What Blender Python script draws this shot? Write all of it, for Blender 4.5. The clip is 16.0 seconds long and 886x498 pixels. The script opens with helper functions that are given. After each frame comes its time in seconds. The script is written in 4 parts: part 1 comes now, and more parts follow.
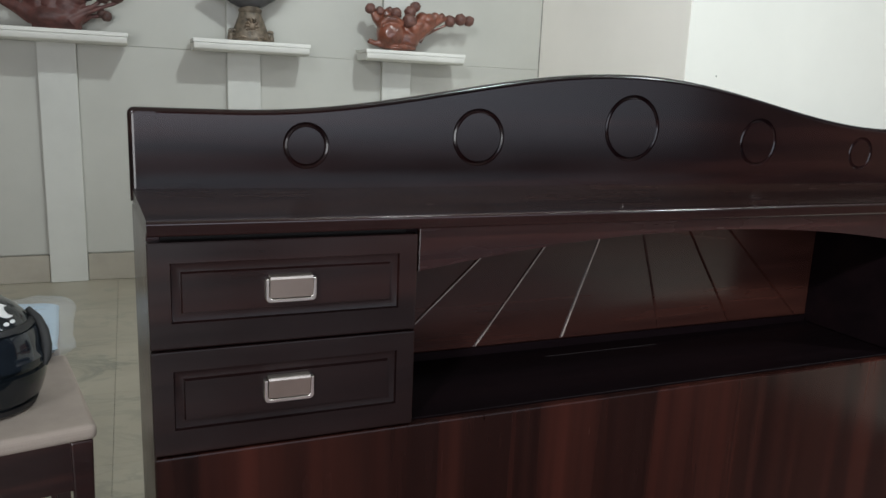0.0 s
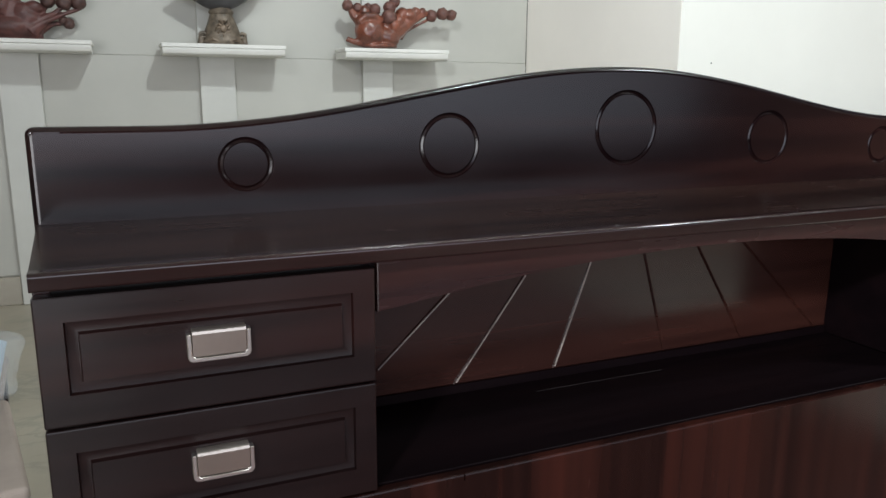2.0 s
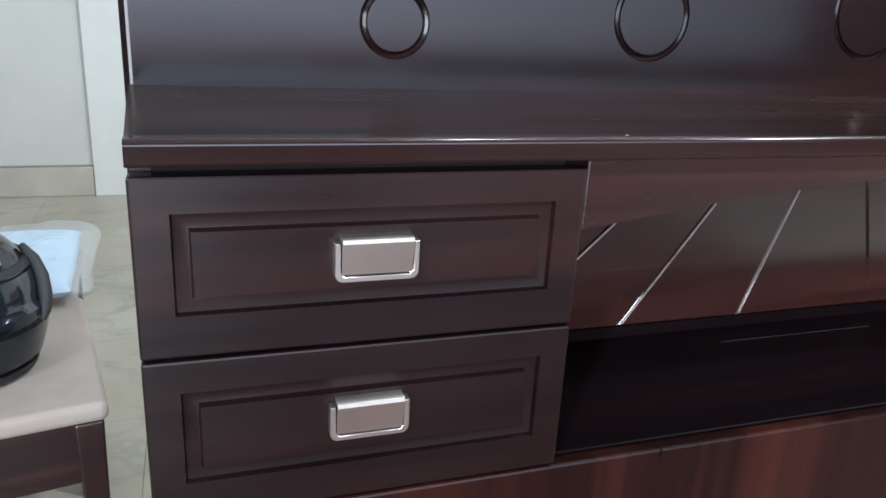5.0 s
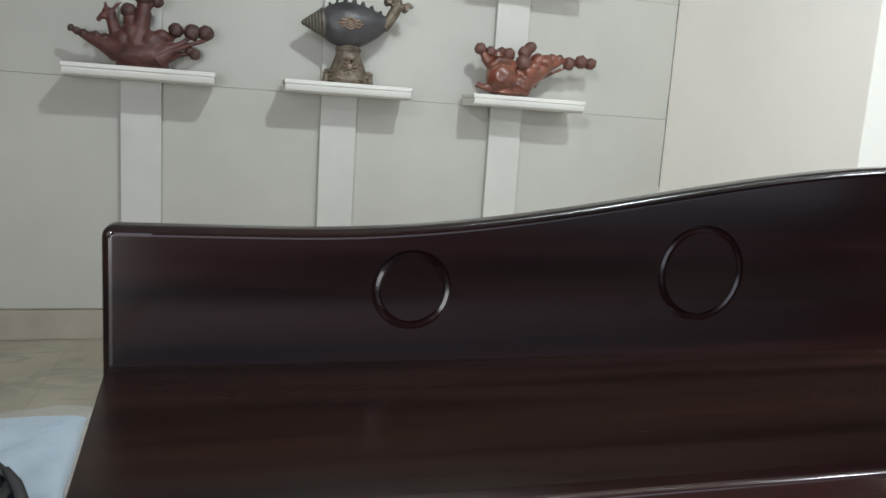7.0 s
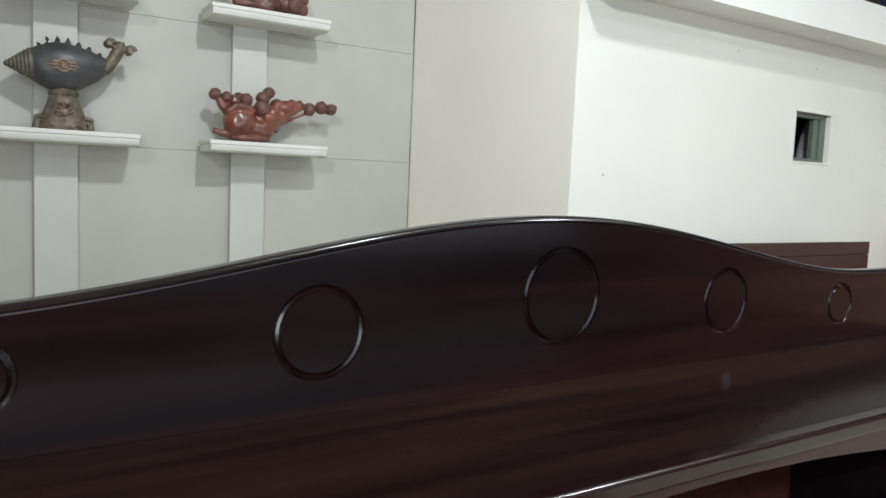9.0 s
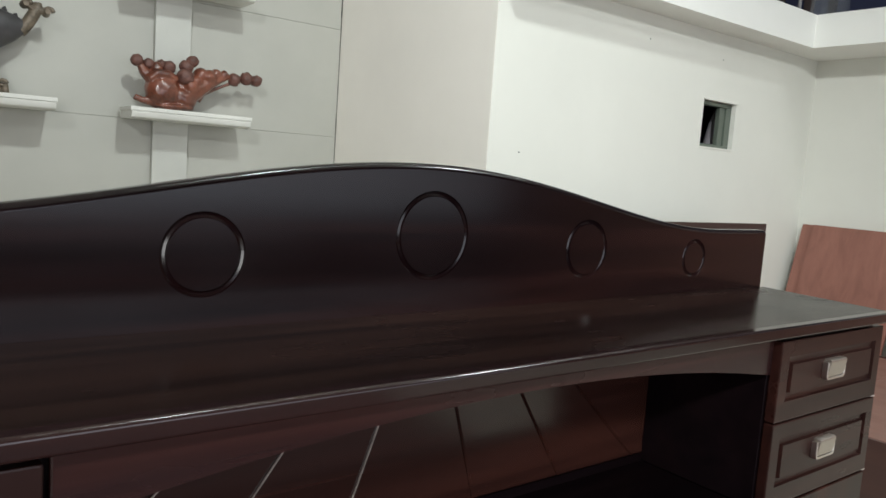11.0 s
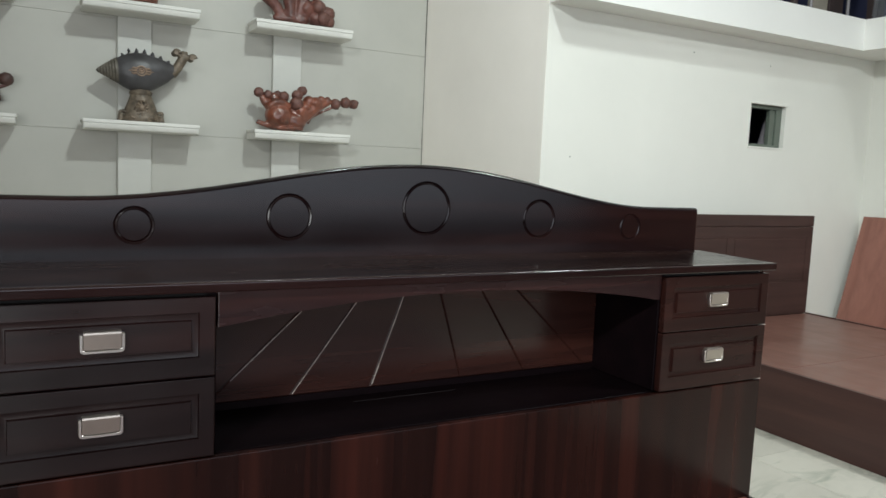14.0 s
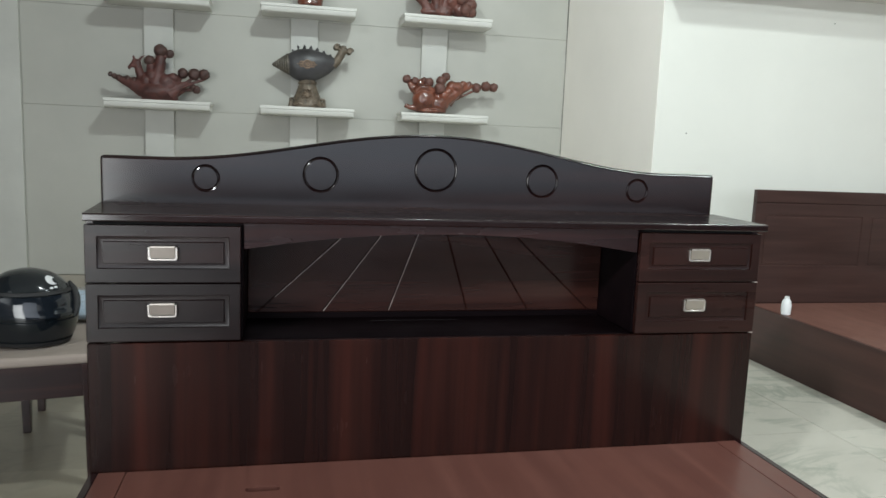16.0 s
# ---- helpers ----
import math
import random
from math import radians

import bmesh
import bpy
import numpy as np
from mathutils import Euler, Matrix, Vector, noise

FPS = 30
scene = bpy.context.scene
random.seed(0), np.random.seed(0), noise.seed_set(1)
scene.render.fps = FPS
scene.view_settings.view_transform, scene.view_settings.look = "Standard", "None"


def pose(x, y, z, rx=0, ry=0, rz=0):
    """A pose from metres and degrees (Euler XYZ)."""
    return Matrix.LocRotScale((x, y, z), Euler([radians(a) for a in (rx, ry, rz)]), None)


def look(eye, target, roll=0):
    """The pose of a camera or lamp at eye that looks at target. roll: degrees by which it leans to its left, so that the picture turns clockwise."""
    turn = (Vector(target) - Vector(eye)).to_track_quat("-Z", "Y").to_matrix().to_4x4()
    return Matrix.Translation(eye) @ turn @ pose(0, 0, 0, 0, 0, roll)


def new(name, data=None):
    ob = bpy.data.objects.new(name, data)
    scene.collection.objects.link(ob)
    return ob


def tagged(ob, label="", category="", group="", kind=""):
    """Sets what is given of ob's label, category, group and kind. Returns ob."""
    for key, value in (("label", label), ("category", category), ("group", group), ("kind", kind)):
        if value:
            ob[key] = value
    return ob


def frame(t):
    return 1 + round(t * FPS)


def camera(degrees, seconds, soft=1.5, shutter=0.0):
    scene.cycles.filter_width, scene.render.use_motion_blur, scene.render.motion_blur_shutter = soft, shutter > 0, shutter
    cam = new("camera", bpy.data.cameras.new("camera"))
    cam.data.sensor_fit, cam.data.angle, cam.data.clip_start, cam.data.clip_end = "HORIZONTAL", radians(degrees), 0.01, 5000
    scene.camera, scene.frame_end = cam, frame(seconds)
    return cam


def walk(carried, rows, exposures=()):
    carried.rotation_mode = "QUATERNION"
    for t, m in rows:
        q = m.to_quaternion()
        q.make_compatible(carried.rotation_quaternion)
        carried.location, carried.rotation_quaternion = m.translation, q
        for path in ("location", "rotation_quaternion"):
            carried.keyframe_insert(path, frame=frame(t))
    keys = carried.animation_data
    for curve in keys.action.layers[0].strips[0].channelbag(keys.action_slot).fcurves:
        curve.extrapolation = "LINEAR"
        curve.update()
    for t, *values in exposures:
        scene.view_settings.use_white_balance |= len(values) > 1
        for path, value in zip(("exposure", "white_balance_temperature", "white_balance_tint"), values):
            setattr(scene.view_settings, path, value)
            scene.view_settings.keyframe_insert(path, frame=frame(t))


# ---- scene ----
cam = camera(61.4, 16.0, 1.5, 0.3)
PATH = [
    (0, (-0.017, -1.043, 1.125), (0.752, 0.759, 0.721), 2.4),
    (0.5, (-0.031, -1.002, 1.131), (0.774, 0.781, 0.714), 1.9),
    (1, (0.028, -0.947, 1.134), (0.826, 0.837, 0.71), 1.0),
    (1.5, (0.078, -0.913, 1.135), (0.856, 0.881, 0.716), 0.3),
    (2, (0.101, -0.88, 1.137), (0.876, 0.917, 0.723), 0.3),
    (2.5, (0.069, -0.819, 1.123), (0.841, 0.975, 0.69), 1.0),
    (3, (0.035, -0.78, 1.103), (0.785, 1.013, 0.631), 2.3),
    (3.2, (0.026, -0.769, 1.095), (0.765, 1.023, 0.604), 2.7),
    (5.3, (0.057, -0.548, 1.051), (0.651, 1.254, 0.418), 2.8),
    (5.5, (0.063, -0.523, 1.077), (0.635, 1.297, 0.477), 2.4),
    (6, (0.07, -0.467, 1.151), (0.597, 1.408, 0.695), 2.2),
    (6.5, (0.078, -0.456, 1.195), (0.595, 1.442, 0.833), 3.1),
    (7, (0.096, -0.448, 1.192), (0.644, 1.448, 0.87), 3.7),
    (7.5, (0.123, -0.463, 1.208), (0.772, 1.409, 0.934), 3.5),
    (8, (0.199, -0.484, 1.222), (1.02, 1.327, 1.011), 3.2),
    (8.5, (0.244, -0.494, 1.223), (1.231, 1.235, 1.033), 2.7),
    (9, (0.277, -0.494, 1.223), (1.352, 1.183, 1.04), 2.5),
    (9.5, (0.306, -0.506, 1.222), (1.436, 1.132, 1.023), 2.9),
    (10, (0.335, -0.518, 1.182), (1.528, 1.069, 0.938), 4.0),
    (10.2, (0.34, -0.531, 1.17), (1.557, 1.034, 0.91), 4.5),
    (12.3, (0.148, -1.031, 1.192), (1.333, 0.575, 1.075), 3.9),
    (12.5, (0.156, -1.103, 1.184), (1.301, 0.531, 1.041), 3.9),
    (13, (0.13, -1.208, 1.18), (1.202, 0.472, 1.012), 3.4),
    (13.5, (0.07, -1.335, 1.165), (1.093, 0.373, 0.971), 2.7),
    (14, (0.088, -1.413, 1.171), (1.049, 0.328, 0.961), 2.5),
    (14.5, (0.16, -1.501, 1.165), (0.985, 0.309, 0.96), 2.7),
    (15, (0.344, -1.687, 1.149), (0.998, 0.185, 0.889), 3.5),
    (15.5, (0.43, -1.811, 1.155), (0.972, 0.095, 0.885), 3.3),
    (16, (0.482, -2.03, 1.15), (0.914, -0.097, 0.876), 2.3),
]
EXPOSURES = [(0, -0.03, 5950, 7), (2, 0.14, 5950, 8), (3.2, 0.6, 5900, 9), (5.4, 1.02, 5400, 6), (5.95, 0.28, 5600, 5), (6.3, 0.02, 5800, 5), (7, 0.13, 5950, 8), (10.2, -0.02, 5950, 6), (12.4, -0.12, 6500, 6), (14.5, -0.12, 5950, 4), (15.1, 0.05, 5950, 4), (16, -0.04, 5950, 3)]
walk(cam, [(t, look(eye, target, roll)) for t, eye, target, roll in PATH], EXPOSURES)

# ---- light ----
world = bpy.data.worlds.new("world")
scene.world = world
world.use_nodes = True
world.node_tree.nodes["Background"].inputs["Color"].default_value = (0.80, 0.88, 1.0, 1)
world.node_tree.nodes["Background"].inputs["Strength"].default_value = 0.05


def lamp(name, x, y, z, target, watts, wide, long, colour=(1.0, 0.95, 0.86), spread=180):
    data = bpy.data.lights.new(name, "AREA")
    data.shape, data.size, data.size_y, data.energy, data.color = "RECTANGLE", wide, long, watts, colour
    data.spread = radians(spread)
    ob = new(name, data)
    ob.matrix_world = look((x, y, z), target)
    return ob


lamp("ceiling_lamp_shelves", 1.55, -0.3, 4.4, (1.2, 3.6, 1.3), 38, 0.2, 0.2, (0.98, 1.0, 0.95), 118)
lamp("ceiling_lamp_left", -3.0, -4.2, 4.2, (4.5, 1.7, 1.3), 48, 0.4, 0.4, (1.0, 0.985, 0.95), 60)
lamp("ceiling_tube_light", 3.2, -0.2, 4.45, (3.2, 0.3, 0.0), 30, 4.6, 0.07, (0.98, 1.0, 0.97))
lamp("ceiling_lamp_side", 4.2, -2.0, 4.4, (3.6, -1.3, 0.0), 64, 0.4, 0.4, (1.0, 0.98, 0.94), 120)
# an unseen lit shop front assumed behind and to the left, added for reflections
lamp("shop_front_left", -3.3, -2.9, 3.0, (0.5, -2.9, 2.9), 40, 3.4, 2.9, (1.0, 0.97, 0.94), 120)
lamp("shop_front_rear", 2.4, -4.9, 1.75, (2.4, 0.0, 1.75), 32, 6.6, 2.1, (0.91, 0.91, 0.98), 100)
lamp("shop_door_rear", -2.1, -4.9, 1.05, (-2.1, 0.0, 1.05), 58, 2.2, 2.1, (1.0, 0.95, 0.91), 110)

FLOOR = -0.05
CEIL = 4.6
WALL_Y = 3.79
WIN_Y = 2.23
RET_X = 2.735
RIGHT_X = 5.9
LEFT_X = -3.4
REAR_Y = -5.0


# ---- materials ----
def material(name, rough=0.5, metal=0.0, coat=0.0):
    m = bpy.data.materials.new(name)
    m.use_nodes = True
    b = m.node_tree.nodes["Principled BSDF"]
    b.inputs["Roughness"].default_value = rough
    b.inputs["Metallic"].default_value = metal
    b.inputs["Coat Weight"].default_value = coat
    b.inputs["Coat Roughness"].default_value = 0.12
    return m, m.node_tree, b


def node(tree, kind, **values):
    n = tree.nodes.new(kind)
    for key, value in values.items():
        n.inputs[key].default_value = value
    return n


def ramp(tree, source, stops):
    r = tree.nodes.new("ShaderNodeValToRGB")
    while len(r.color_ramp.elements) < len(stops):
        r.color_ramp.elements.new(0.5)
    for e, (at, c) in zip(r.color_ramp.elements, stops):
        e.position, e.color = at, (*c, 1) if len(c) == 3 else (c[0], c[0], c[0], 1)
    tree.links.new(source, r.inputs["Fac"])
    return r.outputs["Color"]


def noise_at(tree, scale=(1, 1, 1), size=5.0, detail=5.0, rough=0.55, warp=0.0):
    tc = tree.nodes.new("ShaderNodeTexCoord")
    mp = node(tree, "ShaderNodeMapping", Scale=scale)
    tree.links.new(tc.outputs["Object"], mp.inputs["Vector"])
    n = node(tree, "ShaderNodeTexNoise", Scale=size, Detail=detail, Roughness=rough, Distortion=warp)
    tree.links.new(mp.outputs["Vector"], n.inputs["Vector"])
    return n.outputs["Fac"]


def bump(tree, shader, source, strength, distance=0.002):
    b = node(tree, "ShaderNodeBump", Strength=strength, Distance=distance)
    tree.links.new(source, b.inputs["Height"])
    tree.links.new(b.outputs["Normal"], shader.inputs["Normal"])


def mixed(tree, fac, a, b, how="MIX"):
    m = tree.nodes.new("ShaderNodeMix")
    m.data_type, m.blend_type = "RGBA", how
    for value, socket in ((fac, 0), (a, 6), (b, 7)):
        if isinstance(value, (int, float)):
            m.inputs[socket].default_value = value
        elif isinstance(value, tuple):
            m.inputs[socket].default_value = (*value, 1)
        else:
            tree.links.new(value, m.inputs[socket])
    return m.outputs[2]


def wood(name, along, dark, mid, light, rough=0.3, coat=0.4, streak=None, sheen=0.45, figure=0.5):
    """Stained wood with its grain along one axis."""
    m, t, b = material(name, rough, 0.0, coat)
    stretch = {"x": (0.35, 6, 6), "y": (6, 0.35, 6), "z": (7.5, 7.5, 0.25)}[along]
    broad = noise_at(t, stretch, 1.6, 4, 0.6, 0.6)
    fine = noise_at(t, tuple(3 * s for s in stretch), 2.4, 2, 0.5)
    base = ramp(t, broad, ((0.28, dark), (0.5, mid), (0.74, light)))
    grain = ramp(t, fine, ((0.3, (0.62,)), (0.65, (1.12,))))
    colour = mixed(t, figure, base, grain, "MULTIPLY")
    if streak:
        red = noise_at(t, stretch, 1.7, 3, 0.55, 0.2)
        mask = ramp(t, red, ((0.46, (0.0,)), (0.84, (0.85,))))
        colour = mixed(t, mask, colour, streak)
    t.links.new(colour, b.inputs["Base Color"])
    smudge = mixed(t, 0.3, noise_at(t, (1, 1, 1), 5.0, 2, 0.5), fine)
    gloss = ramp(t, smudge, ((0.32, (rough * 0.84,)), (0.68, (rough * 1.18,))))
    t.links.new(gloss, b.inputs["Roughness"])
    b.inputs["Specular IOR Level"].default_value = sheen
    return m


def plain(name, colour, rough=0.6, vary=0.12, size=3.0, metal=0.0, coat=0.0, relief=0.0, grain=60.0):
    m, t, b = material(name, rough, metal, coat)
    n = noise_at(t, (1, 1, 1), size, 5, 0.6)
    dark = tuple(c * (1 - vary) for c in colour)
    light = tuple(min(1, c * (1 + vary)) for c in colour)
    t.links.new(ramp(t, n, ((0.3, dark), (0.7, light))), b.inputs["Base Color"])
    if relief:
        bump(t, b, noise_at(t, (1, 1, 1), grain, 4, 0.6), relief, 0.002)
    return m


E_DARK, E_MID, E_LIGHT = (0.010, 0.0038, 0.0045), (0.020, 0.0076, 0.0080), (0.042, 0.0145, 0.0125)
WOOD_X = wood("espresso_wood_long", "x", E_DARK, E_MID, E_LIGHT, 0.27, 0.0)
WOOD_Z = wood("espresso_wood_upright", "z", (0.0074, 0.0026, 0.0022), (0.0138, 0.0046, 0.0036), (0.0250, 0.0080, 0.0056), 0.24, 0.0, (0.052, 0.0136, 0.0090), 0.24, 0.5)
WOOD_Y = wood("espresso_wood_deep", "y", E_DARK, E_MID, E_LIGHT, 0.2, 0.0)
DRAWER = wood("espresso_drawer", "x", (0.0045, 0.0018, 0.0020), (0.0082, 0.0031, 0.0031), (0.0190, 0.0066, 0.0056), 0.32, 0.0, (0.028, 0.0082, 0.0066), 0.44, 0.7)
# redder copy for the right drawers, with warm reflections put into its colour
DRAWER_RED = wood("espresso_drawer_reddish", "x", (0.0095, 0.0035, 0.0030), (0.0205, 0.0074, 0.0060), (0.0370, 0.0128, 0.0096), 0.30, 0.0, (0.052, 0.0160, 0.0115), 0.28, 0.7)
BOARD = wood("espresso_board", "x", (0.0028, 0.0012, 0.0017), (0.0056, 0.0022, 0.0027), (0.020, 0.0072, 0.0062), 0.15, 0.0, (0.028, 0.0094, 0.0080), 0.42, 0.75)
BOARD_RIM = wood("espresso_board_rim", "x", (0.0030, 0.0013, 0.0018), (0.0060, 0.0024, 0.0028), (0.018, 0.0066, 0.0056), 0.17, 0.0, None, 0.55, 0.6)
COUNTER = wood("espresso_counter", "x", (0.0036, 0.0018, 0.0019), (0.0075, 0.0038, 0.0035), (0.024, 0.0118, 0.0092), 0.25, 0.0, (0.034, 0.0165, 0.0122), 0.20, 0.85)
EDGE = wood("espresso_edge", "x", (0.007, 0.0032, 0.0034), (0.014, 0.0058, 0.0058), (0.024, 0.0090, 0.0084), 0.14, 0.0, None, 0.65)
SIDE = wood("espresso_side", "z", E_DARK, E_MID, E_LIGHT, 0.22, 0.0, None, 0.5)
INNER_SHADED = wood("espresso_niche_shaded", "x", (0.0034, 0.0019, 0.0026), (0.0054, 0.0029, 0.0037), (0.0085, 0.0041, 0.0047), 0.45, 0.0, None, 0.06)
NICHE = wood("niche_wood", "x", (0.014, 0.0054, 0.0046), (0.032, 0.0115, 0.0088), (0.066, 0.0225, 0.0155), 0.19, 0.0, None, 0.6)
BED2 = wood("brown_wood", "x", (0.031, 0.0155, 0.0130), (0.042, 0.0212, 0.0178), (0.056, 0.0285, 0.0235), 0.42, 0.1, None, 0.4, 0.5)
BED2_Y = wood("brown_wood_deep", "y", (0.040, 0.0170, 0.0145), (0.054, 0.0235, 0.0195), (0.068, 0.0300, 0.0245), 0.42, 0.1, None, 0.4, 0.2)
PLY = wood("red_ply", "y", (0.142, 0.066, 0.050), (0.168, 0.080, 0.061), (0.195, 0.094, 0.072), 0.42, 0.1, None, 0.45, 0.12)
# redder, darker copy of the ply, with the shadow over this bed painted in
PLY_SHADED = wood("shaded_red_ply", "y", (0.105, 0.041, 0.032), (0.127, 0.051, 0.039), (0.150, 0.062, 0.047), 0.42, 0.1, None, 0.45, 0.2)
PLY_Z = wood("red_ply_upright", "z", (0.215, 0.094, 0.070), (0.258, 0.113, 0.084), (0.295, 0.131, 0.098), 0.5, 0.0, None, 0.4, 0.12)
STOOL_WOOD = wood("dark_stool_wood", "x", E_DARK, E_MID, E_LIGHT, 0.35, 0.3)
PAINT_BACK = plain("grey_white_paint", (0.445, 0.44, 0.397), 0.55, 0.07, 1.2, relief=0.05, grain=18)
PAINT_STRIP = plain("grey_white_strip_paint", (0.52, 0.52, 0.48), 0.5, 0.06, 3.0)
PAINT_SHELF = plain("white_shelf_paint", (0.68, 0.675, 0.63), 0.45, 0.06, 4.0)
PAINT_CREAM = plain("cream_paint", (0.71, 0.71, 0.65), 0.6, 0.04, 0.9, relief=0.08, grain=14)
PAINT_RETURN = plain("pale_beige_paint", (0.90, 0.86, 0.80), 0.6, 0.04, 0.9, relief=0.08, grain=14)
PAINT_WHITE = plain("white_paint", (0.82, 0.82, 0.78), 0.6, 0.03, 1.5, relief=0.06, grain=20)
# tones of two unseen walls, kept dark to dim bounce and reflections
UNSEEN_WALL = plain("brown_unseen_wall", (0.20, 0.17, 0.15), 0.7, 0.06, 1.2)
DARK_WALL = plain("dark_unseen_wall", (0.07, 0.058, 0.052), 0.7, 0.06, 1.2)
WARM_REFLECTOR = plain("warm_brown_reflector", (0.36, 0.20, 0.155), 0.7, 0.08, 1.2)
SKIRT = plain("stone_skirting", (0.31, 0.283, 0.23), 0.35, 0.2, 2.5)
# unlit gallery and back room: their darkness is put into these wall colours
DARK_BLUE = plain("unlit_upper_wall", (0.034, 0.040, 0.090), 0.7, 0.2, 1.0)
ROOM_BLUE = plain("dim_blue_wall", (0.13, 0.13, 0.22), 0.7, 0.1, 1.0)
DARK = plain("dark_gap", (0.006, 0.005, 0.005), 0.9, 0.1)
CHROME = plain("bright_chrome", (0.74, 0.70, 0.66), 0.30, 0.03, 30.0, metal=1.0)
# pale tone shared by worn chips and the painted highlights of the rays
PALE_CHIP_GLINT = plain("pale_chip_and_glint", (0.40, 0.35, 0.32), 0.3, 0.35, 30.0)
JOINT_GLINT = plain("dull_joint_glint", (0.030, 0.025, 0.025), 0.5, 0.3, 40.0)
SATIN = plain("satin_nickel", (0.52, 0.47, 0.42), 0.42, 0.05, 25.0, metal=1.0)
CURTAIN = plain("grey_curtain_cloth", (0.30, 0.28, 0.30), 0.9, 0.15, 12.0)
FABRIC = plain("beige_velvet", (0.35, 0.295, 0.255), 0.9, 0.1, 9.0, relief=0.3, grain=220)
BLACK_GLOSS = plain("black_gloss_shell", (0.008, 0.011, 0.014), 0.12, 0.1, 4.0, coat=0.2)
VISOR = plain("smoked_visor", (0.012, 0.016, 0.022), 0.06, 0.05, 4.0, coat=0.3)
RUBBER = plain("black_rubber", (0.015, 0.015, 0.016), 0.6, 0.1)
WHITE_PRINT = plain("white_print", (0.75, 0.76, 0.76), 0.4, 0.05)
BLUE_CLOTH = plain("pale_blue_cloth", (0.45, 0.56, 0.67), 0.6, 0.08, 8.0)
ROOT = plain("varnished_root_wood", (0.145, 0.046, 0.026), 0.28, 0.65, 13.0, coat=0.4, relief=0.6, grain=34)
ROOT_KNOB = plain("rough_root_knob", (0.115, 0.050, 0.038), 0.55, 0.45, 30.0, relief=0.8, grain=70)
ROOT_MID = plain("brown_root_wood", (0.115, 0.044, 0.033), 0.42, 0.55, 14.0, coat=0.1, relief=0.6, grain=40)
ROOT_DARK = plain("dark_root_wood", (0.085, 0.032, 0.027), 0.5, 0.55, 15.0, relief=0.6, grain=42)
KNOB_DARK = plain("dark_root_knob", (0.070, 0.036, 0.030), 0.55, 0.5, 30.0, relief=0.7, grain=70)
CONCH = plain("grey_patina", (0.050, 0.048, 0.050), 0.40, 0.45, 7.0, relief=0.4, grain=60)
SPIRE = plain("grey_brown_patina", (0.105, 0.092, 0.072), 0.5, 0.4, 22.0, relief=0.4, grain=50)
PALE_BRONZE = plain("rubbed_bronze", (0.27, 0.19, 0.135), 0.45, 0.3, 40.0, metal=0.3, relief=0.4, grain=80)
RELIEF = plain("brown_bronze_relief", (0.165, 0.125, 0.088), 0.48, 0.5, 32.0, metal=0.3, relief=0.8, grain=60)
BRONZE = plain("aged_bronze", (0.135, 0.108, 0.078), 0.5, 0.6, 26.0, metal=0.3, relief=0.9, grain=48)
ALU = plain("green_grey_aluminium", (0.14, 0.165, 0.135), 0.4, 0.1, 6.0, metal=0.3)
STEEL = plain("grey_steel", (0.27, 0.26, 0.265), 0.45, 0.1, 8.0, metal=0.6)
STORED = plain("stored_dark_wood", (0.050, 0.036, 0.034), 0.5, 0.3, 3.0)
STORED_TOP = plain("stored_brown_top", (0.21, 0.145, 0.125), 0.45, 0.15, 3.0)


def noise_world(tree, scale, size, detail, rough, warp=0.0):
    geo = tree.nodes.new("ShaderNodeNewGeometry")
    mp = node(tree, "ShaderNodeMapping", Scale=scale)
    tree.links.new(geo.outputs["Position"], mp.inputs["Vector"])
    n = node(tree, "ShaderNodeTexNoise", Scale=size, Detail=detail, Roughness=rough, Distortion=warp)
    tree.links.new(mp.outputs["Vector"], n.inputs["Vector"])
    return n.outputs["Fac"]


def marble(name, low, high, vein_colour, strength):
    m, t, b = material(name, 0.32, 0.0, 0.0)
    cloud = noise_world(t, (1, 1, 1), 1.1, 6, 0.6, 0.8)
    vein = noise_world(t, (1.0, 1.9, 1), 1.5, 8, 0.62, 1.6)
    base = ramp(t, cloud, ((0.3, low), (0.7, high)))
    line = ramp(t, vein, ((0.445, (0.0,)), (0.495, (strength,)), (0.545, (0.0,))))
    patch = ramp(t, noise_world(t, (1, 1, 1), 0.8, 3, 0.5), ((0.42, (0.0,)), (0.58, (0.9,))))
    fac = mixed(t, 1.0, line, patch, "MULTIPLY")
    smear = ramp(t, noise_world(t, (2.2, 5.0, 1), 1.3, 5, 0.6, 0.9), ((0.58, (0.0,)), (0.72, (0.6 * strength,))))
    colour = mixed(t, smear, mixed(t, fac, base, vein_colour), vein_colour)
    info = t.nodes.new("ShaderNodeObjectInfo")
    shade = ramp(t, info.outputs["Random"], ((0.0, (0.93,)), (1.0, (1.05,))))
    t.links.new(mixed(t, 1.0, colour, shade, "MULTIPLY"), b.inputs["Base Color"])
    return m


MARBLE = marble("veined_marble", (0.30, 0.265, 0.20), (0.42, 0.385, 0.305), (0.17, 0.18, 0.145), 0.8)
# stronger-veined slabs, made paler to hold the brighter light on the right
MARBLE_LIT = marble("lit_green_veined_marble", (0.52, 0.50, 0.43), (0.64, 0.62, 0.54), (0.22, 0.26, 0.205), 0.9)
GROUT = plain("grout", (0.19, 0.175, 0.14), 0.8, 0.15)


def clear_plastic():
    m, t, b = material("clear_plastic", 0.1)
    b.inputs["Base Color"].default_value = (0.85, 0.9, 0.95, 1)
    b.inputs["Alpha"].default_value = 0.15
    b.inputs["Specular IOR Level"].default_value = 1.0
    bump(t, b, noise_at(t, (1, 1, 1), 26.0, 2, 0.5), 0.5, 0.01)
    return m


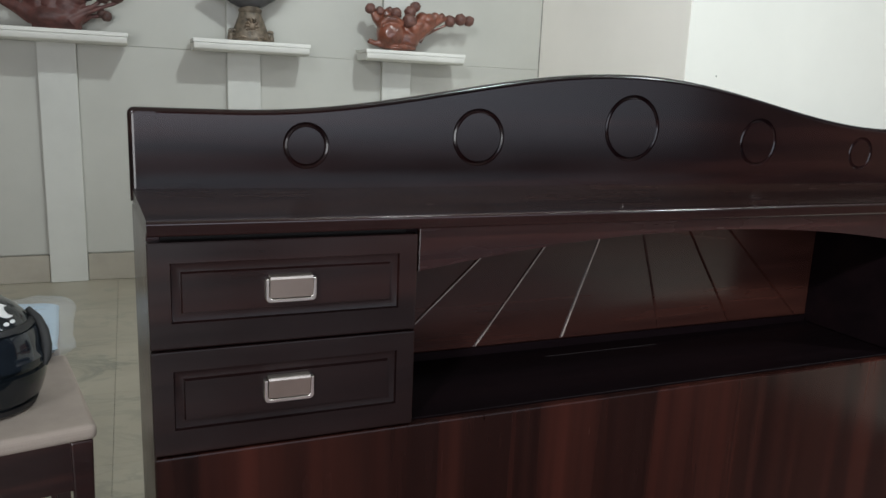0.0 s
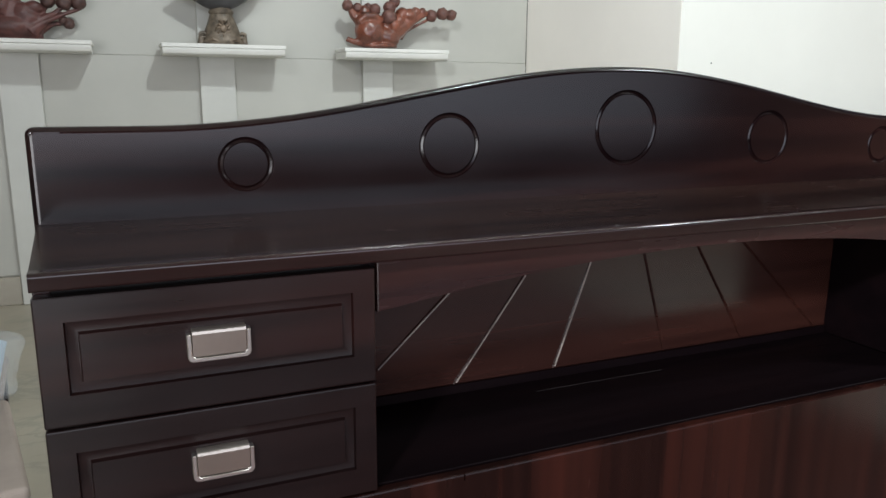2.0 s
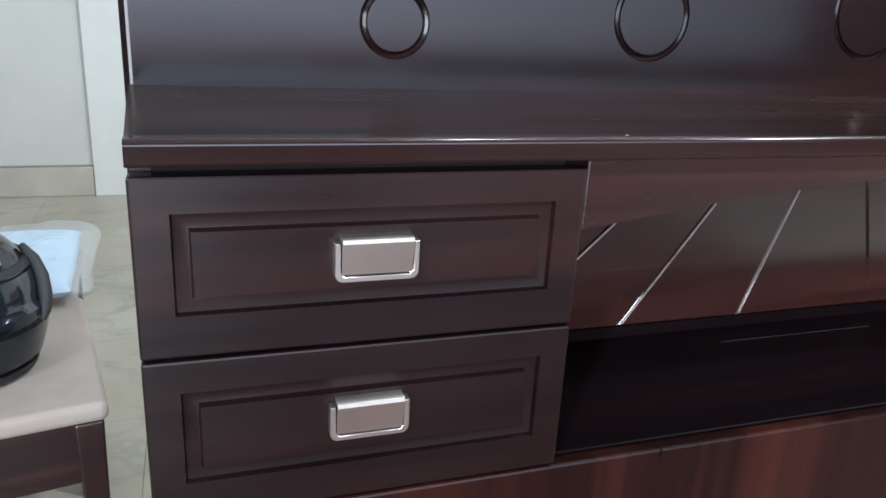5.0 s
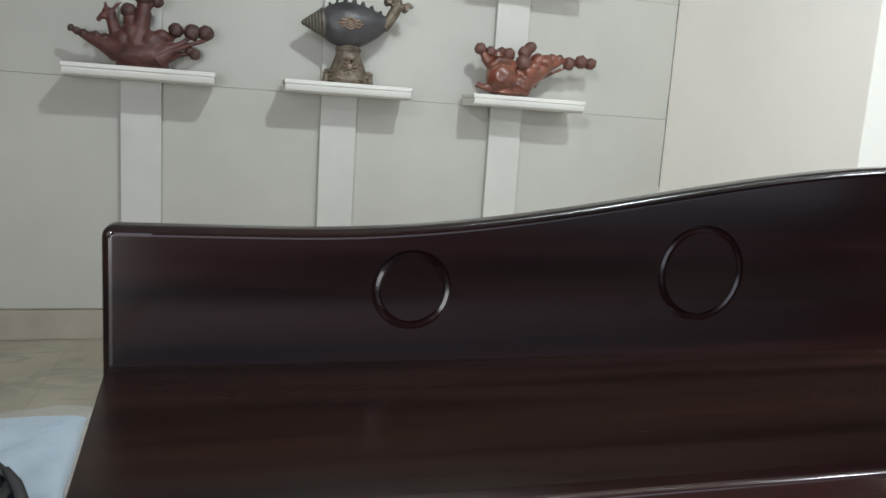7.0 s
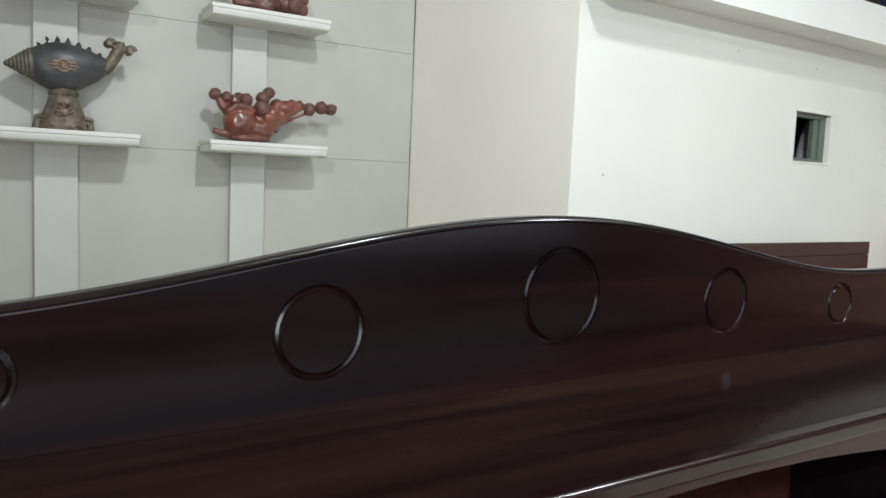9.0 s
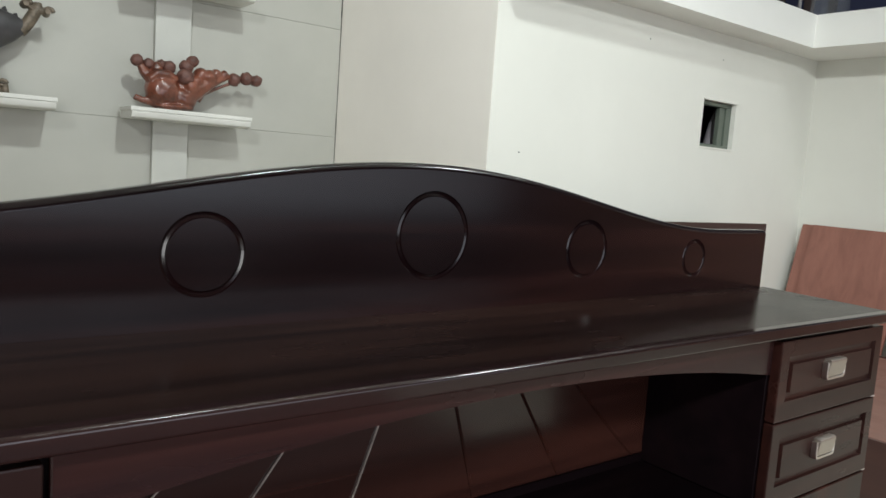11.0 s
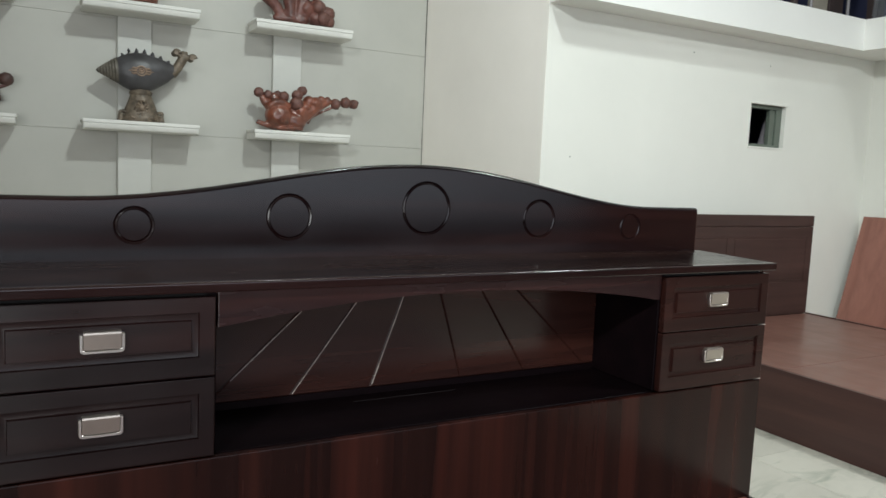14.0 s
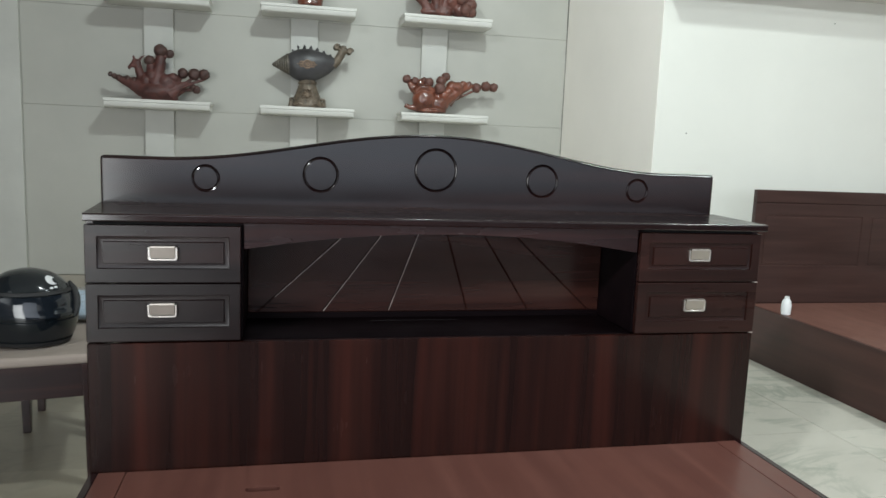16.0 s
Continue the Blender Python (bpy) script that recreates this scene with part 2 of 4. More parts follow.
PLASTIC = clear_plastic()


# ---- mesh helpers ----
def finish(bm, angle=35):
    bmesh.ops.recalc_face_normals(bm, faces=bm.faces)
    for f in bm.faces:
        # a broad plain face stays flat beside its narrow bevels
        least = min(g.calc_area() for e in f.edges for g in e.link_faces)
        f.smooth = f.calc_area() < 12 * least
    for e in bm.edges:
        e.smooth = len(e.link_faces) == 2 and e.calc_face_angle(3.0) < radians(angle)
    for f in bm.faces:
        f.smooth = f.smooth and any(e.smooth for e in f.edges)


def part(name, bm, mat, parent=None, label="", angle=35):
    """One bmesh as one mesh object, under a thing where there is one."""
    if angle:
        finish(bm, angle)
    me = bpy.data.meshes.new(name)
    bm.to_mesh(me)
    bm.free()
    me.materials.append(mat)
    ob = new(name, me)
    if parent:
        ob.parent = parent
    return tagged(ob, label)


def thing(name, label, category, at=(0, 0, 0), group="", kind=""):
    return tagged(new_at(name, at), label, category, group, kind)


def new_at(name, at):
    ob = new(name)
    ob.location = at
    ob.empty_display_size = 0.1
    return ob


def box(lo, hi, bevel=0.0, segments=2, bm=None):
    bm = bm or bmesh.new()
    c, s = [(a + b) / 2 for a, b in zip(lo, hi)], [abs(b - a) for a, b in zip(lo, hi)]
    made = bmesh.ops.create_cube(bm, size=1.0, matrix=Matrix.Translation(c) @ Matrix.Diagonal((*s, 1)))
    if bevel:
        edges = {e for v in made["verts"] for e in v.link_edges}
        bmesh.ops.bevel(bm, geom=list(edges), offset=bevel, segments=segments, profile=0.5, affect="EDGES")
    return bm


def prism(outline, y0, y1, bevel=0.0, segments=2, bm=None, both=False):
    """A flat outline of (x, z) pulled from y0 to y1."""
    bm = bm or bmesh.new()
    near = [bm.verts.new((x, y0, z)) for x, z in outline]
    far = [bm.verts.new((x, y1, z)) for x, z in outline]
    faces = [bm.faces.new(near), bm.faces.new(far[::-1])]
    n = len(outline)
    for i in range(n):
        bm.faces.new((near[i], far[i], far[(i + 1) % n], near[(i + 1) % n]))
    if bevel:
        bmesh.ops.bevel(bm, geom=list(faces[0].edges) + (list(faces[1].edges) if both else []), offset=bevel, segments=segments, profile=0.5, affect="EDGES")
    return bm


def sweep_x(profile, x0, x1, bevel=0.0):
    """A profile of (y, z) pulled along x."""
    bm = bmesh.new()
    a = [bm.verts.new((x0, y, z)) for y, z in profile]
    b = [bm.verts.new((x1, y, z)) for y, z in profile]
    bm.faces.new(a), bm.faces.new(b[::-1])
    n = len(profile)
    for i in range(n):
        bm.faces.new((a[i], b[i], b[(i + 1) % n], a[(i + 1) % n]))
    return bm


def ball(bm, at, r, stretch=(1, 1, 1), turn=None):
    m = Matrix.Translation(at) @ (turn or Matrix()) @ Matrix.Diagonal((*[r * s for s in stretch], 1))
    bmesh.ops.create_icosphere(bm, subdivisions=3, radius=1.0, matrix=m)
    return bm


def limb(bm, points, radii, sides=12):
    """A round limb through points, with a radius at each; closed at both ends."""
    rings = []
    pts = [Vector(p) for p in points]
    for i, (p, r) in enumerate(zip(pts, radii)):
        way = (pts[min(i + 1, len(pts) - 1)] - pts[max(i - 1, 0)]).normalized()
        q = way.to_track_quat("Z", "Y").to_matrix()
        rings.append([bm.verts.new(p + q @ Vector((r * math.cos(a), r * math.sin(a), 0))) for a in (2 * math.pi * k / sides for k in range(sides))])
    for u, v in zip(rings, rings[1:]):
        for k in range(sides):
            bm.faces.new((u[k], u[(k + 1) % sides], v[(k + 1) % sides], v[k]))
    bm.faces.new(rings[0][::-1]), bm.faces.new(rings[-1])
    return bm


def lathe(profile, sides=32, matrix=None):
    """(radius, height) pairs turned round z."""
    bm = bmesh.new()
    rings = [[bm.verts.new((r * math.cos(a), r * math.sin(a), h)) for a in (2 * math.pi * k / sides for k in range(sides))] for r, h in profile]
    for u, v in zip(rings, rings[1:]):
        for k in range(sides):
            bm.faces.new((u[k], u[(k + 1) % sides], v[(k + 1) % sides], v[k]))
    bm.faces.new(rings[0][::-1]), bm.faces.new(rings[-1])
    if matrix:
        bmesh.ops.transform(bm, matrix=matrix, verts=bm.verts)
    return bm


def cut(ob, cutters):
    """Take the shapes of some bmeshes out of a mesh object."""
    for bm in cutters:
        bmesh.ops.recalc_face_normals(bm, faces=bm.faces)
        me = bpy.data.meshes.new("cutter")
        bm.to_mesh(me)
        bm.free()
        tool = new("cutter", me)
        mod = ob.modifiers.new("cut", "BOOLEAN")
        mod.operation, mod.object, mod.solver = "DIFFERENCE", tool, "EXACT"
        bpy.context.view_layer.update()
        made = bpy.data.meshes.new_from_object(ob.evaluated_get(bpy.context.evaluated_depsgraph_get()))
        ob.modifiers.clear()
        ob.data = made
        bpy.data.objects.remove(tool)
    bm = bmesh.new()
    bm.from_mesh(ob.data)
    finish(bm, 32)
    bm.to_mesh(ob.data)
    bm.free()


def melt(ob, voxel, rounds=3):
    """Fuse the overlapping lumps of a mesh into one carved skin."""
    mod = ob.modifiers.new("fuse", "REMESH")
    mod.mode, mod.voxel_size = "VOXEL", voxel
    soft = ob.modifiers.new("soften", "SMOOTH")
    soft.factor, soft.iterations = 0.5, rounds
    bpy.context.view_layer.update()
    made = bpy.data.meshes.new_from_object(ob.evaluated_get(bpy.context.evaluated_depsgraph_get()))
    ob.modifiers.clear()
    ob.data = made
    for p in made.polygons:
        p.use_smooth = True


def structure(name, bm, mat, label, angle=35):
    return tagged(part(name, bm, mat, None, label, angle), "", "", "", "structure")


# ---- the room ----
floor = structure("floor", box((LEFT_X, REAR_Y, FLOOR - 0.2), (RIGHT_X, WALL_Y, FLOOR - 0.006)), GROUT, "pale veined marble slab floor with thin joints")
wall_back = structure("wall_back", box((LEFT_X, WALL_Y + 0.012, FLOOR - 0.2), (RET_X + 0.05, WALL_Y + 0.2, CEIL)), PAINT_BACK, "grey-white panelled wall behind the display shelves")
wall_return = structure("wall_return", box((RET_X, WIN_Y + 0.002, FLOOR - 0.2), (RET_X + 0.15, WALL_Y + 0.01, CEIL)), PAINT_RETURN, "pale beige painted side wall")
structure("wall_left", box((LEFT_X - 0.2, REAR_Y, FLOOR - 0.2), (LEFT_X, WALL_Y + 0.2, CEIL)), UNSEEN_WALL, "unseen closing wall, coloured brown to dim bounce and reflections")
structure("wall_rear", box((LEFT_X - 0.2, REAR_Y - 0.2, FLOOR - 0.2), (RIGHT_X + 3.0, REAR_Y, CEIL)), DARK_WALL, "unseen closing wall, coloured brown to dim bounce and reflections")
structure("ceiling", box((LEFT_X - 0.2, REAR_Y - 0.2, CEIL), (RIGHT_X + 3.0, 6.0, CEIL + 0.15)), PAINT_WHITE, "white painted ceiling")

# wall with the small window: four blocks round the opening
WX0, WX1, WZ0, WZ1 = 4.525, 4.895, 1.435, 1.735
bm = bmesh.new()
SLAB_Z0, SLAB_Z1 = 2.165, 2.385
WT = WIN_Y + 0.10
box((RET_X + 0.002, WIN_Y, FLOOR - 0.2), (WX0, WT, SLAB_Z0), bm=bm)
box((WX1, WIN_Y, FLOOR - 0.2), (RIGHT_X + 0.2, WT, SLAB_Z0), bm=bm)
box((WX0, WIN_Y, FLOOR - 0.2), (WX1, WT, WZ0), bm=bm)
box((WX0, WIN_Y, WZ1), (WX1, WT, SLAB_Z0), bm=bm)
structure("wall_window", bm, PAINT_CREAM, "cream painted wall with a small square window")
wall_window = bpy.data.objects["wall_window"]
for x, z in ((3.926, 2.016), (4.686, 2.003), (2.95, 1.286)):
    part("nail", ball(bmesh.new(), (x, WIN_Y - 0.001, z), 0.0042, (1, 0.7, 1)), ALU, wall_window)
structure("wall_right", box((RIGHT_X, -0.2, FLOOR - 0.2), (RIGHT_X + 0.2, WIN_Y, SLAB_Z0)), PAINT_CREAM, "cream painted wall below the upper gallery")
# unseen stretch of wall, coloured warm to tint what the right drawers reflect
structure("wall_right_rear", box((RIGHT_X, REAR_Y, FLOOR - 0.2), (RIGHT_X + 0.2, -0.201, SLAB_Z0)), WARM_REFLECTOR, "unseen wall section coloured warm brown to tint reflections")

# gallery slab, L-shaped, with its white edge
SLAB_Y, SLAB_X = 2.005, 5.38
bm = bmesh.new()
outline = [(RET_X + 0.002, SLAB_Y), (SLAB_X, SLAB_Y), (SLAB_X, REAR_Y), (RIGHT_X + 3.0, REAR_Y), (RIGHT_X + 3.0, 6.0), (RET_X + 0.002, 6.0)]
low = [bm.verts.new((x, y, SLAB_Z0)) for x, y in outline]
top = [bm.verts.new((x, y, SLAB_Z1)) for x, y in outline]
bm.faces.new(low[::-1]), bm.faces.new(top)
for i in range(6):
    bm.faces.new((low[i], low[(i + 1) % 6], top[(i + 1) % 6], top[i]))
structure("gallery_slab", bm, PAINT_WHITE, "white painted edge of the upper gallery floor")
structure("wall_upper_back", box((RET_X + 0.002, 4.8, SLAB_Z1), (RIGHT_X + 3.0, 4.95, CEIL)), DARK_BLUE, "wall at the back of the unlit upper gallery, coloured dark")
structure("wall_upper_side", box((RIGHT_X + 2.0, REAR_Y, SLAB_Z1), (RIGHT_X + 2.15, 4.8, CEIL)), DARK_BLUE, "wall at the side of the unlit upper gallery, coloured dark")

# wall panels and pilasters behind the shelves
PILS = [-2.37, -1.37, -0.362, 0.66, 1.645]
PIL_W = 0.2
ROWS_Z = [FLOOR + 0.165, 1.327, 2.025, 2.723, 3.42]
cols = [LEFT_X] + PILS + [RET_X]
for i in range(len(cols) - 1):
    for z0, z1 in zip(ROWS_Z, ROWS_Z[1:] + [CEIL]):
        part("wall_panel", box((cols[i] + 0.002, WALL_Y, z0 + 0.0006), (cols[i + 1] - 0.002, WALL_Y + 0.014, z1 - 0.0006), 0.0016, 1), PAINT_BACK, wall_back)
for x in PILS:
    p = structure("pilaster", box((x - PIL_W / 2, WALL_Y - 0.035, FLOOR), (x + PIL_W / 2, WALL_Y - 0.001, CEIL - 0.01), 0.004), PAINT_STRIP, "white flat pilaster strip on the panelled wall")
edges = [LEFT_X] + [e for x in PILS for e in (x - PIL_W / 2, x + PIL_W / 2)] + [RET_X]
for a, b in zip(edges[::2], edges[1::2]):
    structure("baseboard", box((a + 0.002, WALL_Y - 0.02, FLOOR), (b - 0.002, WALL_Y + 0.011, FLOOR + 0.16), 0.004), SKIRT, "beige stone skirting along the wall")

# dark open joint in the corner
bm = bmesh.new()
random.seed(4)
for k in range(18):
    w = 0.003 + 0.004 * random.random()
    box((RET_X - 0.001 - w, WALL_Y - 0.0015, 0.9 + 0.2 * k), (RET_X - 0.001, WALL_Y - 0.0005, 1.1 + 0.2 * k - 0.004 * (k % 3)), bm=bm)
structure("trim", bm, DARK, "dark open joint in the corner of the walls")

# small window
win = tagged(new_at("window_1", (0, 0, 0)), "small square window with a grey-green metal frame", "window", "", "structure")
D0 = WIN_Y + 0.03
part("window_frame", box((WX0 + 0.002, D0, WZ1 - 0.028), (WX1 - 0.002, D0 + 0.05, WZ1 - 0.002), 0.003), ALU, win)
part("window_frame", box((WX0 + 0.002, D0, WZ0 + 0.002), (WX1 - 0.002, D0 + 0.05, WZ0 + 0.022), 0.003), ALU, win)
part("window_frame", box((WX1 - 0.06, D0, WZ0 + 0.022), (WX1 - 0.002, D0 + 0.05, WZ1 - 0.028), 0.003), ALU, win)
part("sash", box((WX1 - 0.115, D0 + 0.012, WZ0 + 0.022), (WX1 - 0.062, D0 + 0.045, WZ1 - 0.028), 0.003), ALU, win)
part("window_sill", box((WX0 - 0.006, WIN_Y - 0.005, WZ0 - 0.012), (WX1 + 0.006, WIN_Y + 0.03, WZ0 + 0.001), 0.003), PAINT_CREAM, win)
part("lintel", box((WX0 - 0.004, WIN_Y - 0.006, WZ1 - 0.001), (WX1 + 0.02, WIN_Y + 0.03, WZ1 + 0.014), 0.003), PAINT_CREAM, win)
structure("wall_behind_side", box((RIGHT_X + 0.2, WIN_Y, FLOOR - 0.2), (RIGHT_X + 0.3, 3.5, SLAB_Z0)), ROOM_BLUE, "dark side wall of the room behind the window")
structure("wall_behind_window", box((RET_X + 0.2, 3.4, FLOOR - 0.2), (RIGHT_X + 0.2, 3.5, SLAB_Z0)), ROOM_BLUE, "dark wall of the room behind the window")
bm = bmesh.new()
limb(bm, [(4.96, 2.43, 1.30), (4.97, 2.43, 1.45), (5.00, 2.43, 1.62), (5.04, 2.43, 1.80)], [0.075, 0.07, 0.055, 0.03], 14)
limb(bm, [(4.97, 2.43, FLOOR), (4.96, 2.43, 0.6), (4.96, 2.43, 1.30)], [0.08, 0.08, 0.075], 14)
tagged(part("curtain", bm, CURTAIN), "grey drawn-aside curtain behind the window", "curtain")

# ---- shelves ----
SHELF_Y = 3.525


def shelf(x0, x1, z0, z1):
    s = thing("display_shelf", "white moulded wall shelf with a stepped edge", "shelf", group="display shelves on the panelled wall")
    h = z1 - z0
    y = SHELF_Y
    lip = [(WALL_Y - 0.036, z0 + 0.1 * h), (y + 0.03, z0 + 0.1 * h), (y + 0.012, z0 + 0.22 * h), (y + 0.004, z0 + 0.42 * h), (y + 0.003, z0 + 0.64 * h), (y + 0.0055, z0 + 0.67 * h), (WALL_Y - 0.036, z0 + 0.67 * h)]
    part("moulding", sweep_x(lip, x0 + 0.006, x1 - 0.006), PAINT_SHELF, s)
    part("board", box((x0, y, z0 + 0.68 * h), (x1, WALL_Y - 0.036, z1), 0.004), PAINT_SHELF, s)
    return s


for z0, z1 in ((1.317, 1.386), (2.028, 2.098)):
    for x, w in ((-0.695, 0.705), (0.347, 0.672), (1.365, 0.672)):
        shelf(x, x + w, z0, z1)

# ---- storage headboard ----
hb = thing("storage_headboard", "dark espresso bed headboard with drawers and an arched open niche", "headboard")
L, R = 0.0, 1.945
TOP0, TOP1 = 0.9268, 0.9535
NL, NR = 0.392, 1.538
BACK_Y = 0.272
BY0, BY1 = 0.267, 0.300


def skew(ob):
    """Shear a part sideways towards its back, to fit the camera's view."""
    for v in ob.data.vertices:
        v.co.x -= 0.052 * max(0.0, v.co.y - 0.009)


# counter with a rounded front edge
NOSE_Y, NOSE_TOP, NOSE_R, NOSE_BACK = -0.0155, 0.9475, 0.0048, 0.004
nose = [(NOSE_Y + NOSE_R * (1 - math.cos(a)), NOSE_TOP - NOSE_R * (1 - math.sin(a))) for a in (math.pi / 2 * k / 6 for k in range(7))]
under = [(NOSE_Y + 0.003 * (1 - math.cos(a)), TOP0 + 0.003 * (1 - math.sin(a))) for a in (math.pi / 2 * k / 4 for k in range(4, -1, -1))]
prof = [(BY0 - 0.0005, TOP1), (BY0 - 0.0005, TOP0), (NOSE_BACK + 0.0003, TOP0), (NOSE_BACK + 0.0003, NOSE_TOP)]
counter = part("counter_top", sweep_x(prof, L + 0.001, R + 0.008), COUNTER, hb)
skew(counter)
part("rounded_edge", sweep_x([(NOSE_BACK, TOP0)] + under + nose + [(NOSE_BACK, NOSE_TOP)], L + 0.001, R + 0.008), EDGE, counter, "polished rounded front edge")


def wave(x):
    d, w = abs(x - 0.962), 0.82 if x < 0.962 else 0.79
    return 1.0865 + (0.0955 * math.cos(math.pi * d / (2 * w)) ** 2 if d < w else 0.0)


X0, X1, CR = -0.016, 1.932, 0.011
xs = [X0 + CR + (X1 - X0 - 2 * CR) * i / 60 for i in range(61)]
arc = [(math.cos(math.pi * k / 10), math.sin(math.pi * k / 10)) for k in range(6)]
zc = wave(X0) - CR
outline = [(X0, TOP1 - 0.02)] + [(X0 + CR - CR * c, zc + CR * q) for c, q in arc[:-1]] + [(x, wave(x)) for x in xs] + [(X1 - CR + CR * c, zc + CR * q) for c, q in arc[-2::-1]] + [(X1, TOP1 - 0.02)]


def rounded_slab(outline, y0, y1, r, steps=5):
    """An outline of (x, z) as a slab whose long edges are rounded by r."""
    n = len(outline)
    pts = [Vector(p) for p in outline]
    inward = []
    for i in range(n):
        a, b = (pts[i] - pts[i - 1]).normalized(), (pts[(i + 1) % n] - pts[i]).normalized()
        na, nb = Vector((a.y, -a.x)), Vector((b.y, -b.x))
        m = na + nb
        inward.append(m / max(0.4, m.dot(na)))
    bm = bmesh.new()
    angles = [math.pi / 2 * k / steps for k in range(steps + 1)]
    rows_ = [(r * (1 - math.sin(a)), y0 + r * (1 - math.cos(a))) for a in angles]
    rows_ += [(d, y0 + y1 - y) for d, y in reversed(rows_)]
    loops = [[bm.verts.new((p.x + w.x * d, y, p.y + w.y * d)) for p, w in zip(pts, inward)] for d, y in rows_]
    for u, v in zip(loops, loops[1:]):
        for k in range(n):
            bm.faces.new((u[k], u[(k + 1) % n], v[(k + 1) % n], v[k]))
    bm.faces.new(loops[0][::-1]), bm.faces.new(loops[-1])
    return bm


board = part("back_board", rounded_slab(outline, BY0, BY1, 0.0095), BOARD, hb, "wave-topped back board with carved rings")
rings = bmesh.new()
for x, z, r in ((0.273, 1.028, 0.0366), (0.607, 1.048, 0.0503), (0.963, 1.0725, 0.0645), (1.315, 1.048, 0.0503), (1.650, 1.026, 0.0362)):
    bm = rings
    sides, n = 64, 8
    loops = []
    for k in range(sides):
        a = 2 * math.pi * k / sides
        loops.append([bm.verts.new((x + (r + 0.0046 * math.cos(b)) * math.cos(a), BY0 - 0.0004 + 0.0046 * math.sin(b), z + (r + 0.0046 * math.cos(b)) * math.sin(a))) for b in (2 * math.pi * j / n for j in range(n))])
    for k in range(sides):
        u, v = loops[k], loops[(k + 1) % sides]
        for j in range(n):
            bm.faces.new((u[j], u[(j + 1) % n], v[(j + 1) % n], v[j]))
cut(board, [rings])
# the rounded rim is polished brighter than the face
board.data.materials.append(BOARD_RIM)
for p in board.data.polygons:
    if p.normal.y > -0.96 and (p.center.z > wave(p.center.x) - 0.0094 or p.center.x < X0 + 0.0094 or p.center.x > X1 - 0.0094):
        p.material_index = 1

# carcass
skew(part("side_panel", box((L + 0.001, 0.02, FLOOR), (L + 0.019, BY1, TOP0 - 0.001), 0.001, 1), SIDE, hb))
skew(part("side_panel", box((R - 0.019, 0.02, FLOOR), (R - 0.001, BY1, TOP0), 0.001, 1), SIDE, hb))
# dividers, niche floor and strip: the recess's shade is in their darker colour
part("divider", box((NL - 0.018, 0.02, 0.6065), (NL, BACK_Y, TOP0), 0.001, 1), INNER_SHADED, hb)
part("divider", box((NR, 0.02, 0.6065), (NR + 0.018, BACK_Y, TOP0), 0.001, 1), INNER_SHADED, hb)
part("niche_floor", box((NL + 0.001, 0.019, 0.588), (NR - 0.001, BACK_Y - 0.001, 0.606), 0.001, 1), INNER_SHADED, hb)
part("niche_strip", box((NL + 0.001, BACK_Y - 0.0085, 0.6062), (NR - 0.001, BACK_Y - 0.001, 0.6228)), INNER_SHADED, hb)
# faint reflection of the rear joint, painted as a thin line on the floor
part("joint_glint", box((0.76, 0.2165, 0.6061), (1.04, 0.2180, 0.6066)), JOINT_GLINT, hb, "thin pale line painted as a reflection of the niche's rear joint")
part("backing", box((L + 0.02, BACK_Y + 0.008, FLOOR), (R - 0.02, BY1 - 0.002, TOP0 - 0.001)), DARK, hb)
lower = part("lower_panel", box((L, 0.0, FLOOR + 0.02), (R, 0.018, 0.604), 0.003), WOOD_Z, hb, "lower front panel with reddish upright grain")
cut(lower, [box((x, -0.01, 0.594), (x + 0.0022, 0.004, 0.62)) for x in (0.515, 1.407)])
# added near-black rails: the shade of the gap over the drawers is their colour
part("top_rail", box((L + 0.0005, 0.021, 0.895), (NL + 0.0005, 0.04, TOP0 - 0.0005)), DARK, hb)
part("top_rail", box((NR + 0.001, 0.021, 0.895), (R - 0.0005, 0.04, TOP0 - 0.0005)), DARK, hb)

# arched apron over the niche
xs = [NL + 0.001 + (NR - NL - 0.002) * i / 40 for i in range(41)]
mid, half = (NL + NR) / 2, (NR - NL) / 2
arch = [(x, 0.902 - 0.048 * abs((x - mid) / half) ** 2.0) for x in xs]
part("apron", prism([(NR - 0.001, TOP0 - 0.001), (NL + 0.001, TOP0 - 0.001)] + arch, 0.012, 0.03, 0.002), WOOD_X, hb, "arched apron under the counter")

# niche back: seven wedge boards with grooves fanning out
ZB, ZT = 0.623, 0.917
feet = [NL + 0.001, 0.419, 0.616, 0.822, 1.083, 1.290, 1.503, NR - 0.001]
heads = [NL + 0.001, 0.735, 0.832, 0.928, 0.993, 1.098, 1.182, NR - 0.001]
for i in range(7):
    g0, g1 = (0.0 if i == 0 else 0.0003), (0.0 if i == 6 else 0.0003)
    o = [(feet[i] + g0, ZB), (feet[i + 1] - g1, ZB), (heads[i + 1] - g1, ZT), (heads[i] + g0, ZT)]
    part("niche_board", prism(o, BACK_Y - 0.008, BACK_Y + 0.007, 0.0030, 1), NICHE, hb)


# highlights along three of the grooves, put on as thin pale strips
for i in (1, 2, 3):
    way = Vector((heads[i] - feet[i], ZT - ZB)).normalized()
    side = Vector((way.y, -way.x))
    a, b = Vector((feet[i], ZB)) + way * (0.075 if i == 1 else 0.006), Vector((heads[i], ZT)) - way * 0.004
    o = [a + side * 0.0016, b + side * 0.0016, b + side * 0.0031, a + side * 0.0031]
    part("groove_highlight", prism([(p.x, p.y) for p in o], BACK_Y - 0.0088, BACK_Y - 0.004), PALE_CHIP_GLINT, hb, "thin pale strip painted as the highlight on a carved ray")


